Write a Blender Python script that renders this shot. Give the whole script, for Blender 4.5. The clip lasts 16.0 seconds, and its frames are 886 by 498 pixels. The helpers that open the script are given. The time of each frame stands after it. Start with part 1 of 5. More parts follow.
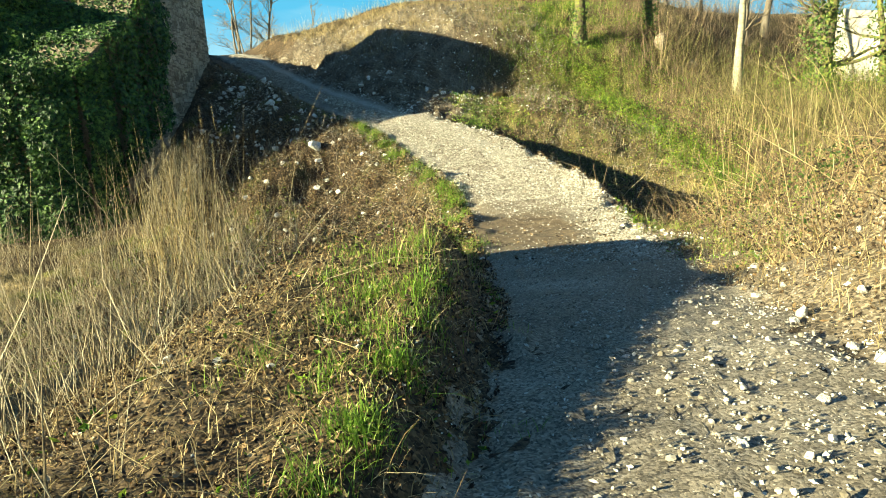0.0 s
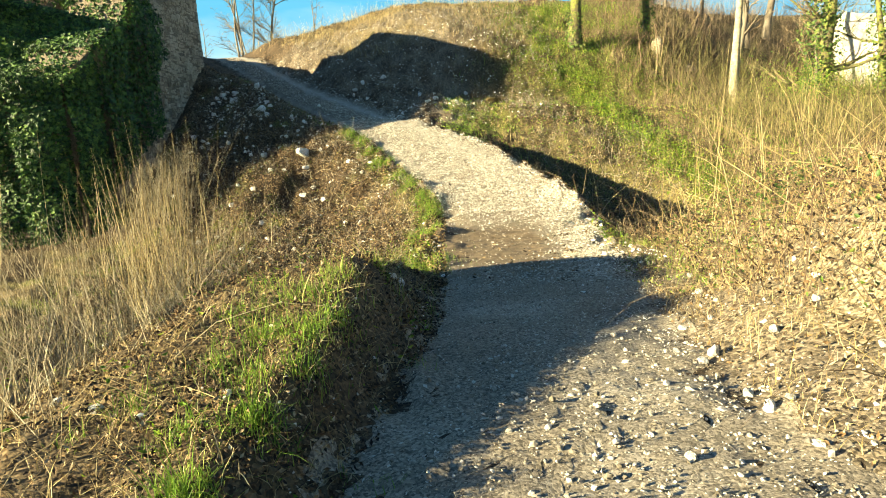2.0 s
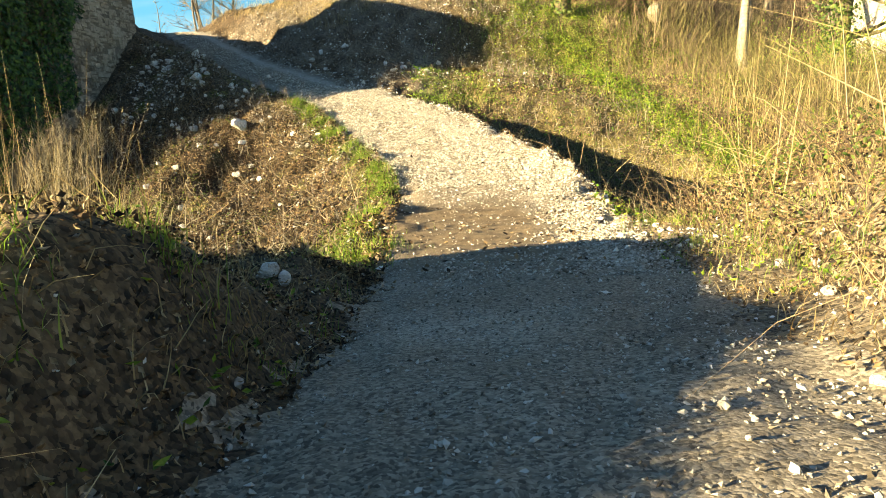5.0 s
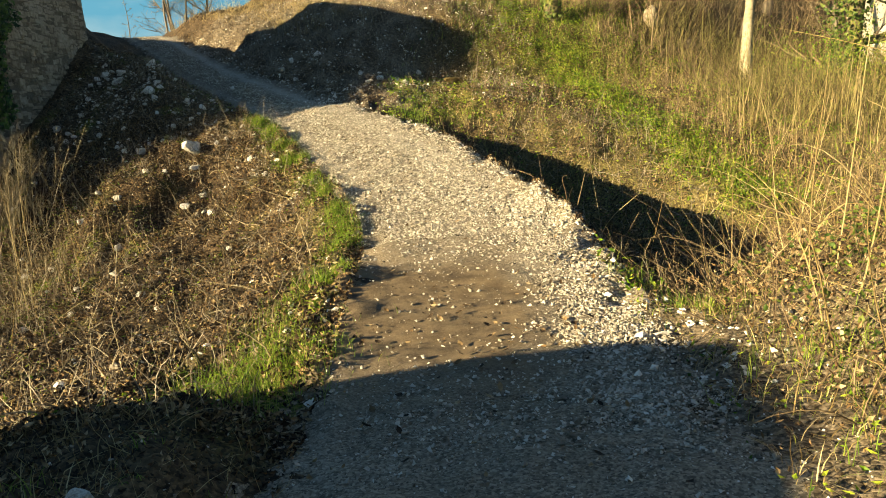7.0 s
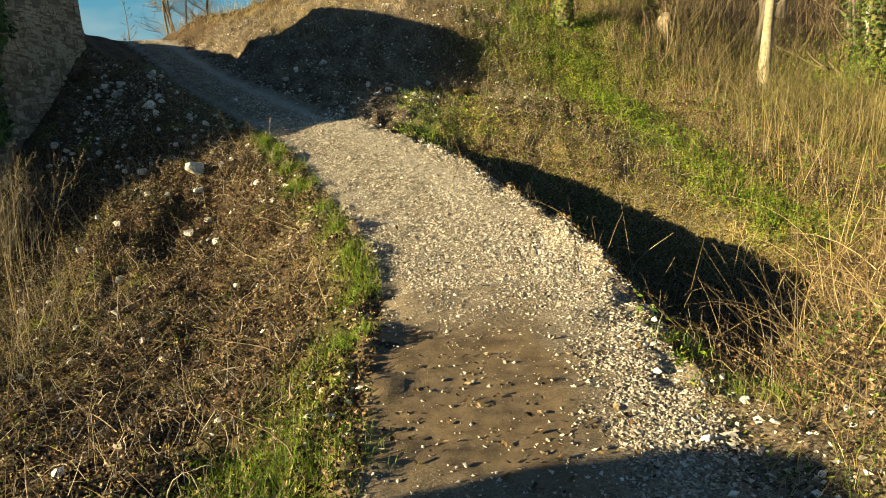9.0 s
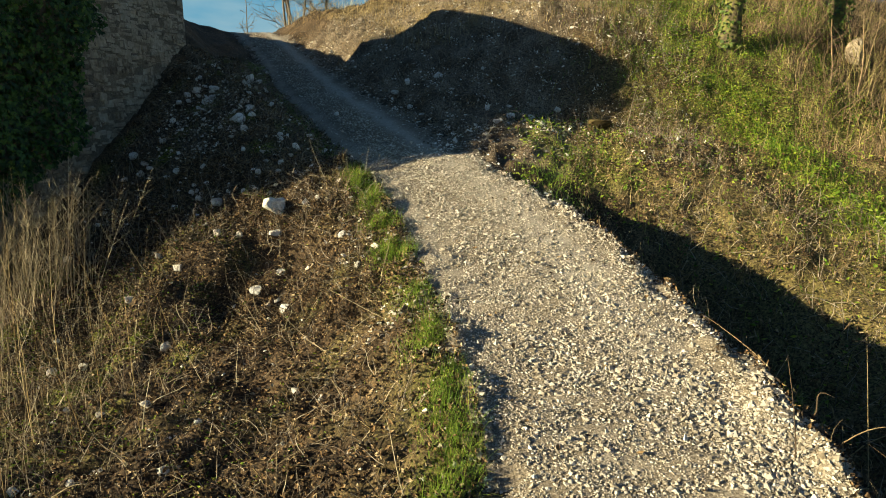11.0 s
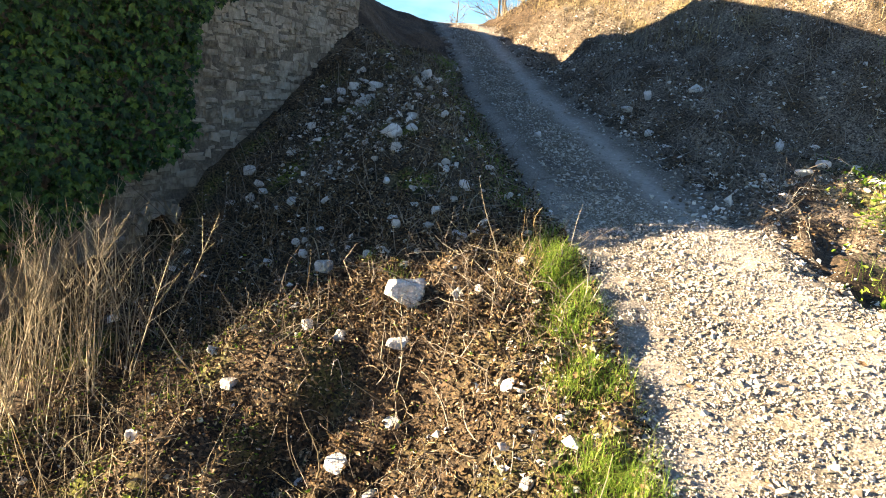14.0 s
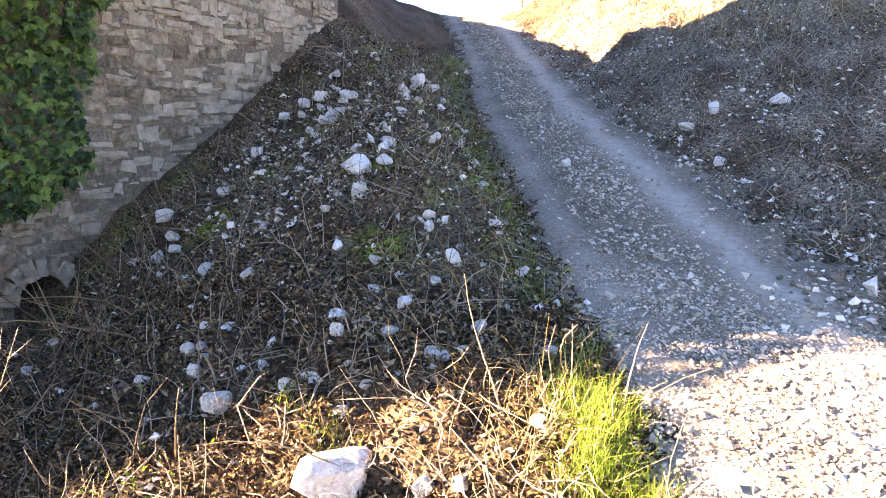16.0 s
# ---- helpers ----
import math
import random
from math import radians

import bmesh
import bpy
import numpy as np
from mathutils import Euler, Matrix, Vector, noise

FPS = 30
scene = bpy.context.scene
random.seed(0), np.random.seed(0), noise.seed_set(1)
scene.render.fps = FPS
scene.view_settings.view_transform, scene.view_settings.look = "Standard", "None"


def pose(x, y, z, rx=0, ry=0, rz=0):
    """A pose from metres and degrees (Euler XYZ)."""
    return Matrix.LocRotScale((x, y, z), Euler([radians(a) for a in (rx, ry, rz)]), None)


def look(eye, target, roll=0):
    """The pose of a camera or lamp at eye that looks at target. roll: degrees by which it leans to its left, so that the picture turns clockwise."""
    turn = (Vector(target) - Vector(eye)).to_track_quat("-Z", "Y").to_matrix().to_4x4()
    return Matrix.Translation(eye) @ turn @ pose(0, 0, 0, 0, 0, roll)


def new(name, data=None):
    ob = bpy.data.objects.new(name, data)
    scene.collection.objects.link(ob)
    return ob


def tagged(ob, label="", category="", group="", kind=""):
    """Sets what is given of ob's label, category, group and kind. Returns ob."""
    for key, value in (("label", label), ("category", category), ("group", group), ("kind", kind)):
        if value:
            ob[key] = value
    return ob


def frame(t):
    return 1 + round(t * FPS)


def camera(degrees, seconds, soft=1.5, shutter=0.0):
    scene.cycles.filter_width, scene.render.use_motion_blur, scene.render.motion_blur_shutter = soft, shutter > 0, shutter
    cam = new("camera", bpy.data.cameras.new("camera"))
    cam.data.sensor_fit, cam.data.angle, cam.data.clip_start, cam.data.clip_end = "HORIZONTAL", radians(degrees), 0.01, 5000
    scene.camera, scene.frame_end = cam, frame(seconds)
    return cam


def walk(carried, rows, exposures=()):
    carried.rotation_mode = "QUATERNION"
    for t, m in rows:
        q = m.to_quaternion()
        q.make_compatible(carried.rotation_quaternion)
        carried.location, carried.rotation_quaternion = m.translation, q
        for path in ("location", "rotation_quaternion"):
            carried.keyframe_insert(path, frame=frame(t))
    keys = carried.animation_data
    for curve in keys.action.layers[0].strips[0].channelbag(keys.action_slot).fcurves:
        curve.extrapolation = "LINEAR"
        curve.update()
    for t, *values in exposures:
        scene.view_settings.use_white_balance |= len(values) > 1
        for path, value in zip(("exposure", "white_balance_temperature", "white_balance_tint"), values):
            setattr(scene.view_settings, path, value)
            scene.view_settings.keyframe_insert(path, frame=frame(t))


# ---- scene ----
cam = camera(66.0, 16.0, soft=1.0)
PATH = [  # seconds; eye; turn in degrees
    (0.0, 0.000, 0.000, 0.918, 77.88, 3.35, -0.72),
    (0.5, 0.037, 0.004, 0.786, 77.76, 3.29, -1.19),
    (1.0, 0.202, 0.026, 0.790, 77.78, 3.42, -1.33),
    (1.5, 0.353, -0.006, 0.957, 77.83, 3.23, 0.09),
    (2.0, 0.445, 0.047, 1.048, 77.79, 3.32, 0.27),
    (2.5, 0.493, 0.178, 1.006, 77.74, 3.33, 0.35),
    (3.0, 0.499, 0.392, 0.872, 77.77, 3.28, 0.58),
    (3.2, 0.491, 0.506, 0.804, 77.73, 3.10, 0.89),
    (5.3, 0.709, 2.261, 0.491, 77.51, 3.69, -1.79),
    (5.5, 0.734, 2.428, 0.525, 77.47, 3.86, -2.15),
    (6.0, 0.774, 2.782, 0.621, 77.44, 3.75, -2.38),
    (6.5, 0.818, 3.023, 0.693, 77.40, 3.62, -1.99),
    (7.0, 0.852, 3.174, 0.752, 77.34, 3.61, -2.08),
    (7.5, 0.835, 3.288, 0.806, 77.24, 3.68, -2.22),
    (8.0, 0.786, 3.388, 0.863, 77.09, 3.58, -2.30),
    (8.2, 0.762, 3.431, 0.894, 77.00, 3.71, -2.51),
    (10.3, 0.602, 4.558, 1.445, 76.54, 1.59, 2.19),
    (10.5, 0.574, 4.836, 1.469, 76.57, 1.17, 3.60),
    (11.0, 0.487, 5.504, 1.565, 76.43, -0.25, 7.13),
    (11.5, 0.374, 6.118, 1.628, 76.31, -1.25, 10.16),
    (12.0, 0.206, 6.702, 1.598, 76.43, -2.27, 14.24),
    (12.5, 0.048, 7.258, 1.530, 76.70, -2.82, 17.78),
    (13.0, -0.074, 7.783, 1.544, 76.56, -3.28, 19.94),
    (13.5, -0.247, 8.281, 1.553, 76.39, -3.76, 22.16),
    (14.0, -0.392, 8.796, 1.583, 76.22, -4.26, 24.36),
    (14.5, -0.518, 9.292, 1.620, 76.01, -4.12, 24.40),
    (15.0, -0.679, 9.789, 1.652, 75.84, -4.06, 24.63),
    (15.5, -0.857, 10.271, 1.666, 75.71, -4.33, 26.36),
    (16.0, -0.992, 10.672, 1.687, 75.88, -4.15, 26.37),
]
PLAN = 1.6      # metres to one unit of the plan
walk(cam, [(t, pose(PLAN * x, PLAN * y, PLAN * z, rx, ry, rz)) for t, x, y, z, rx, ry, rz in PATH],
     exposures=[(0.0, 2.25, 6600, -11), (1.0, 2.68, 6900, -8), (2.0, 2.47, 7200, -4), (3.0, 2.37, 7300, -3), (5.5, 2.58, 8000, 3), (6.5, 2.1, 8200, 3), (8.0, 1.66, 8300, 1), (11.0, 1.48, 7100, 1), (12.5, 1.95, 6800, 6), (14.0, 2.8, 7100, 16), (15.0, 3.55, 7700, 27), (16.0, 4.5, 8200, 36)])

# ---- world and sun ----
SUN_DIR = Vector((0.92, 0.39, 0.0)).normalized()      # the way the light travels over the ground
SUN_ELEVATION = radians(15.5)
world = bpy.data.worlds.new("winter_sky")
scene.world = world
world.use_nodes = True
wn = world.node_tree.nodes
sky = wn.new("ShaderNodeTexSky")
sky.sky_type = 'NISHITA'
sky.sun_disc = False
sky.sun_elevation = SUN_ELEVATION
sky.sun_rotation = math.atan2(-SUN_DIR.x, -SUN_DIR.y)
sky.air_density, sky.dust_density, sky.ozone_density = 1.1, 0.0, 5.0
wn["Background"].inputs["Strength"].default_value = 0.038
world.node_tree.links.new(sky.outputs[0], wn["Background"].inputs["Color"])
sun_data = bpy.data.lights.new("sun", 'SUN')
sun_data.energy, sun_data.angle, sun_data.color = 5.0, radians(0.55), (1.0, 0.83, 0.57)
sun = new("sun", sun_data)
sun.matrix_world = look((0, 0, 30), Vector((0, 0, 30)) + Vector((SUN_DIR.x * math.cos(SUN_ELEVATION), SUN_DIR.y * math.cos(SUN_ELEVATION), -math.sin(SUN_ELEVATION))))

# ---- materials ----


def material(name, stops, scale=6.0, rough=0.9, bump=0.3, bump_scale=40.0, fine=None, random_mix=0.0, island=False, translucent=0.0, spec=0.3, world=False):
    """A rough natural surface: a colour ramp over two sizes of noise, fine relief, and a difference from piece to piece."""
    m = bpy.data.materials.new(name)
    m.use_nodes = True
    nt, bs = m.node_tree, m.node_tree.nodes["Principled BSDF"]
    add = nt.nodes.new
    where = add("ShaderNodeNewGeometry").outputs["Position"] if world else add("ShaderNodeTexCoord").outputs["Object"]
    n1 = add("ShaderNodeTexNoise")
    n1.inputs["Scale"].default_value, n1.inputs["Detail"].default_value = scale, 8
    n2 = add("ShaderNodeTexNoise")
    n2.inputs["Scale"].default_value, n2.inputs["Detail"].default_value = fine or scale * 9, 4
    for n in (n1, n2):
        nt.links.new(where, n.inputs["Vector"])
    mix = add("ShaderNodeMath")
    mix.operation = 'MULTIPLY_ADD'
    nt.links.new(n2.outputs["Fac"], mix.inputs[0])
    mix.inputs[1].default_value = 0.5
    half = add("ShaderNodeMath")
    half.operation = 'MULTIPLY'
    half.inputs[1].default_value = 0.5
    nt.links.new(n1.outputs["Fac"], half.inputs[0])
    nt.links.new(half.outputs[0], mix.inputs[2])
    last = mix
    if random_mix:
        src = add("ShaderNodeNewGeometry").outputs["Random Per Island"] if island else add("ShaderNodeObjectInfo").outputs["Random"]
        shift = add("ShaderNodeMath")
        shift.operation = 'MULTIPLY_ADD'
        nt.links.new(src, shift.inputs[0])
        shift.inputs[1].default_value = random_mix
        low = add("ShaderNodeMath")
        low.operation = 'ADD'
        low.inputs[1].default_value = -random_mix / 2
        nt.links.new(mix.outputs[0], low.inputs[0])
        nt.links.new(low.outputs[0], shift.inputs[2])
        last = shift
    ramp = add("ShaderNodeValToRGB")
    els = ramp.color_ramp.elements
    while len(els) < len(stops):
        els.new(0.5)
    for e, (p, c) in zip(els, stops):
        e.position, e.color = p, (*c, 1)
    nt.links.new(last.outputs[0], ramp.inputs[0])
    nt.links.new(ramp.outputs[0], bs.inputs["Base Color"])
    bs.inputs["Roughness"].default_value = rough
    bs.inputs["Specular IOR Level"].default_value = spec
    if bump:
        b = add("ShaderNodeBump")
        b.inputs["Strength"].default_value, b.inputs["Distance"].default_value = bump, 0.8 / bump_scale
        n3 = add("ShaderNodeTexNoise")
        n3.inputs["Scale"].default_value, n3.inputs["Detail"].default_value = bump_scale, 6
        nt.links.new(where, n3.inputs["Vector"])
        nt.links.new(n3.outputs["Fac"], b.inputs["Height"])
        nt.links.new(b.outputs[0], bs.inputs["Normal"])
    if translucent:
        tr = add("ShaderNodeBsdfTranslucent")
        nt.links.new(ramp.outputs[0], tr.inputs["Color"])
        ms = add("ShaderNodeMixShader")
        ms.inputs[0].default_value = translucent
        nt.links.new(bs.outputs[0], ms.inputs[1])
        nt.links.new(tr.outputs[0], ms.inputs[2])
        nt.links.new(ms.outputs[0], nt.nodes["Material Output"].inputs["Surface"])
    return m


M_SOIL = material("leafy_soil", [(0.3, (0.022, 0.015, 0.009)), (0.5, (0.055, 0.037, 0.021)), (0.62, (0.11, 0.076, 0.043)), (0.78, (0.21, 0.16, 0.10))], 1.6, 0.95, 0.9, 40, 50)
M_PATH = material("gravelly_path", [(0.25, (0.10, 0.08, 0.058)), (0.5, (0.22, 0.188, 0.142)), (0.75, (0.40, 0.36, 0.30))], 1.3, 0.92, 0.0, 170, 60)


def grit(m, scale, share, relief=0.3):
    """Fine grit in a trodden surface: each grain its own tone and its own low relief."""
    nt = m.node_tree
    bs = nt.nodes["Principled BSDF"]
    vo = nt.nodes.new("ShaderNodeTexVoronoi")
    vo.inputs["Scale"].default_value = scale
    co = nt.nodes.new("ShaderNodeTexCoord")
    warp = nt.nodes.new("ShaderNodeTexNoise")
    warp.inputs["Scale"].default_value, warp.inputs["Detail"].default_value = scale * 0.6, 3
    nt.links.new(co.outputs["Object"], warp.inputs["Vector"])
    shift = nt.nodes.new("ShaderNodeVectorMath")
    shift.operation = 'MULTIPLY_ADD'
    nt.links.new(warp.outputs["Color"], shift.inputs[0])
    shift.inputs[1].default_value = (1.6 / scale,) * 3
    nt.links.new(co.outputs["Object"], shift.inputs[2])
    nt.links.new(shift.outputs[0], vo.inputs["Vector"])
    sep = nt.nodes.new("ShaderNodeSeparateColor")
    nt.links.new(vo.outputs["Color"], sep.inputs[0])
    tone = nt.nodes.new("ShaderNodeMapRange")
    tone.inputs["To Min"].default_value, tone.inputs["To Max"].default_value = 1 - share, 1 + share
    nt.links.new(sep.outputs[0], tone.inputs["Value"])
    mul = nt.nodes.new("ShaderNodeVectorMath")
    mul.operation = 'SCALE'
    nt.links.new(bs.inputs["Base Color"].links[0].from_socket, mul.inputs[0])
    nt.links.new(tone.outputs[0], mul.inputs["Scale"])
    nt.links.new(mul.outputs[0], bs.inputs["Base Color"])
    b = nt.nodes.new("ShaderNodeBump")
    b.inputs["Strength"].default_value, b.inputs["Distance"].default_value = 0.7, relief / scale
    lump = nt.nodes.new("ShaderNodeMath")
    lump.operation = 'SUBTRACT'
    nt.links.new(sep.outputs[1], lump.inputs[0])
    nt.links.new(vo.outputs["Distance"], lump.inputs[1])
    nt.links.new(lump.outputs[0], b.inputs["Height"])
    nt.links.new(b.outputs[0], bs.inputs["Normal"])


grit(M_PATH, 120.0, 0.6, 0.3)
M_GRAVEL = material("limestone_gravel", [(0.12, (0.15, 0.128, 0.095)), (0.45, (0.34, 0.305, 0.25)), (0.8, (0.58, 0.545, 0.48))], 9, 0.9, 0.0, 80, random_mix=0.75, island=True)
M_CHIP = material("stone_chips", [(0.1, (0.10, 0.085, 0.065)), (0.42, (0.33, 0.295, 0.245)), (0.75, (0.78, 0.76, 0.71))], 9, 0.9, 0.0, 80, random_mix=1.0, island=True)
M_FINE = material("fine_path_grit", [(0.1, (0.09, 0.075, 0.055)), (0.42, (0.23, 0.2, 0.155)), (0.8, (0.55, 0.52, 0.46))], 9, 0.9, 0.0, 80, random_mix=0.9, island=True)
M_ROCK = material("white_limestone", [(0.26, (0.38, 0.345, 0.285)), (0.4, (0.66, 0.635, 0.58)), (0.58, (0.83, 0.82, 0.79))], 5, 0.85, 0.9, 16, 20, random_mix=0.22)
M_WALL = material("wall_stone", [(0.28, (0.095, 0.072, 0.05)), (0.4, (0.19, 0.15, 0.106)), (0.5, (0.31, 0.256, 0.188)), (0.6, (0.40, 0.34, 0.26)), (0.76, (0.50, 0.445, 0.36))], 1.7, 0.92, 1.0, 14, 11, random_mix=0.26, world=True)
M_MORTAR = material("wall_core", [(0.3, (0.085, 0.068, 0.05)), (0.5, (0.19, 0.155, 0.115)), (0.7, (0.33, 0.285, 0.215))], 3.0, 0.95, 1.0, 26, world=True)
M_IVY = material("ivy_leaf", [(0.25, (0.008, 0.024, 0.007)), (0.5, (0.03, 0.075, 0.016)), (0.8, (0.11, 0.19, 0.035))], 5, 0.55, 0.0, random_mix=0.5, island=True, translucent=0.12, spec=0.3)
M_GRASS = material("green_grass", [(0.25, (0.07, 0.14, 0.014)), (0.5, (0.16, 0.28, 0.03)), (0.8, (0.33, 0.40, 0.08))], 4, 0.6, 0.0, random_mix=0.6, island=True, translucent=0.35)
M_STRAW = material("dry_stalk", [(0.2, (0.14, 0.098, 0.042)), (0.5, (0.35, 0.265, 0.12)), (0.8, (0.55, 0.46, 0.26))], 4, 0.75, 0.0, random_mix=0.7, island=True, translucent=0.2)
M_GREYSTRAW = material("weathered_stalk", [(0.2, (0.13, 0.105, 0.065)), (0.5, (0.27, 0.225, 0.145)), (0.8, (0.45, 0.40, 0.29))], 4, 0.8, 0.0, random_mix=0.7, island=True, translucent=0.15)
M_LITTER = material("dead_leaf", [(0.1, (0.013, 0.009, 0.006)), (0.4, (0.05, 0.031, 0.016)), (0.6, (0.14, 0.086, 0.04)), (0.8, (0.25, 0.17, 0.085)), (0.97, (0.42, 0.34, 0.22))], 5, 0.75, 0.0, random_mix=0.9, island=True)
M_WEED = material("low_green_leaf", [(0.2, (0.04, 0.09, 0.009)), (0.5, (0.125, 0.225, 0.02)), (0.8, (0.29, 0.36, 0.045))], 4, 0.55, 0.0, random_mix=0.7, island=True, translucent=0.3)
M_BRAMBLE = material("bramble_leaf", [(0.25, (0.03, 0.06, 0.012)), (0.5, (0.075, 0.13, 0.025)), (0.8, (0.17, 0.21, 0.05))], 5, 0.5, 0.0, random_mix=0.6, island=True, translucent=0.25)
M_BARK = material("grey_bark", [(0.25, (0.06, 0.05, 0.038)), (0.5, (0.15, 0.125, 0.095)), (0.75, (0.27, 0.24, 0.19))], 6, 0.9, 0.9, 30)
M_MOSSBARK = material("mossy_bark", [(0.3, (0.035, 0.028, 0.018)), (0.45, (0.10, 0.085, 0.05)), (0.55, (0.13, 0.135, 0.035)), (0.72, (0.22, 0.23, 0.06))], 4, 0.95, 1.0, 18, 16)
M_BIRCH = material("pale_bark", [(0.32, (0.10, 0.085, 0.055)), (0.45, (0.28, 0.24, 0.16)), (0.7, (0.46, 0.41, 0.30))], 5, 0.85, 0.8, 22, 18)
M_TWIG = material("twig", [(0.3, (0.075, 0.052, 0.034)), (0.5, (0.16, 0.115, 0.07)), (0.75, (0.28, 0.21, 0.13))], 5, 0.85, 0.0, random_mix=0.6, island=True)
M_GREYTWIG = material("grey_twig", [(0.3, (0.09, 0.075, 0.06)), (0.5, (0.20, 0.17, 0.135)), (0.75, (0.36, 0.32, 0.26))], 5, 0.85, 0.0, random_mix=0.6, island=True)
M_GREENTWIG = material("lichened_twig", [(0.25, (0.06, 0.055, 0.022)), (0.5, (0.17, 0.155, 0.055)), (0.8, (0.32, 0.29, 0.115))], 5, 0.8, 0.0, random_mix=0.7, island=True, translucent=0.1)
M_MOSS = material("moss", [(0.3, (0.03, 0.023, 0.011)), (0.5, (0.095, 0.07, 0.027)), (0.75, (0.18, 0.14, 0.05))], 12, 0.95, 1.0, 60)
M_PLASTER = material("pale_ruin", [(0.3, (0.34, 0.31, 0.26)), (0.5, (0.52, 0.48, 0.41)), (0.75, (0.62, 0.58, 0.51))], 2.5, 0.9, 0.5, 20)

# ---- the lie of the land ----
# lines that run along the hill: how far along they are set out, then each line's x and z there
LAND_Y = [-6, 0, 1.4, 2.6, 3.5, 4.2, 5.3, 6.7, 8.8, 11, 13.2, 15, 16.1, 17, 19.5, 22, 27]
FAR_LEFT_X = [-6, -3.4, -3.2, -3.1, -3.2, -3.8, -7, -12, -14, -14, -14, -14, -14, -14, -14, -16, -20]
FAR_LEFT_Z = [-0.8, -0.95, -1, -1.05, -1.1, -1.2, -1.3, -1.3, -1.3, -1.2, -0.8, 0.3, 0.8, 1.2, 1.9, 2.2, 2.2]
LOW_LEFT_X = [-2.4, -1.2, -0.9, -0.68, -0.5, -0.6, -2.2, -3.8, -3.6, -3.6, -5.1, -5.3, -5.5, -5.8, -7.3, -9, -12]
LOW_LEFT_Z = [0.4, 0.06, 0.11, 0.19, 0.2, -0.2, -0.95, -1.2, -1.15, -0.85, 0.02, 1.05, 1.85, 2.6, 3.2, 3.4, 2.5]
LEFT_SHOULDER_X = [-0.6, -0.38, -0.22, -0.07, -0.02, 0.02, 0, -0.7, -1.3, -1.6, -2.7, -3.4, -4, -4.6, -5.9, -7.4, -10.3]
LEFT_SHOULDER_Z = [0.45, 0.13, 0.155, 0.25, 0.27, -0.08, -0.22, -0.68, -0.85, -0.4, 0.55, 1.38, 1.6, 1.75, 2.3, 2.9, 2.6]
PATH_LEFT_X = [0, -0.1, 0, 0.18, 0.29, 0.31, 0.32, 0.3, 0.25, -0.4, -1.4, -2.5, -3.15, -3.75, -5.1, -6.7, -9.5]
PATH_LEFT_Z = [0.25, 0.05, -0.01, -0.06, -0.16, -0.27, -0.38, -0.46, -0.3, 0.06, 0.56, 0.92, 1.15, 1.35, 2, 2.7, 2.6]
PATH_RIGHT_X = [1.8, 1.7, 1.55, 1.45, 1.562, 1.65, 1.85, 1.98, 2.05, 1.55, 0.35, -0.85, -1.5, -2.15, -3.75, -5.4, -8.2]
PATH_RIGHT_Z = [0.25, 0.05, -0.01, -0.06, -0.16, -0.27, -0.38, -0.46, -0.3, 0.06, 0.56, 0.92, 1.15, 1.35, 2, 2.7, 2.6]
DITCH_X = [2.6, 2.4, 2.1, 1.95, 2.05, 2.15, 2.3, 2.4, 2.95, 2.55, 1.25, 0.2, -0.5, -1.2, -2.8, -4.4, -7]
DITCH_Z = [0.4, 0.08, 0.06, 0.1, 0.02, -0.2, -0.33, -0.5, -1.45, -1.2, 0.22, 0.95, 1.3, 1.65, 2.5, 3.2, 2.8]
BANK_X = [4, 3.4, 2.9, 2.6, 2.65, 2.9, 3.2, 3.5, 4.6, 4.4, 3.4, 2, 1.9, 1.6, 0.3, -0.5, -1]
BANK_Z = [0.9, 0.75, 0.55, 0.5, 0.45, 0.36, 0.2, -0.05, -0.75, -0.5, 0.24, 0.85, 0.93, 1.85, 3.2, 3.95, 3.9]
BANK_TOP_X = [7, 7, 7, 7, 7, 7, 7, 7, 7, 7, 6, 5, 4.5, 4, 5.5, 6, 6]
BANK_TOP_Z = [0.9, 0.8, 0.5, 0.3, 0.131, 0, -0.2, -0.3, -0.5, -0.3, 0, 0.55, 0.8, 1.6, 2.6, 3.7, 3.9]
FAR_RIGHT_X = [20, 20, 20, 20, 20, 20, 20, 20, 14, 12, 12, 11, 10, 9, 10, 12, 18]
FAR_RIGHT_Z = [0.5, 0.4, 0.3, 0.2, 0.144, 0.1, 0, 0, -0.3, -0.4, -0.3, 0.2, 0.2, 0.3, 0.9, 1.6, 3.2]
LAND_A = np.array([LAND_Y, FAR_LEFT_X, FAR_LEFT_Z, LOW_LEFT_X, LOW_LEFT_Z, LEFT_SHOULDER_X, LEFT_SHOULDER_Z, PATH_LEFT_X, PATH_LEFT_Z, PATH_RIGHT_X, PATH_RIGHT_Z, DITCH_X, DITCH_Z, BANK_X, BANK_Z, BANK_TOP_X, BANK_TOP_Z, FAR_RIGHT_X, FAR_RIGHT_Z], float).T


def _tangent(a):
    s = np.gradient(a[:, 1:], a[:, 0], axis=0)
    return s


LAND_T = _tangent(LAND_A)


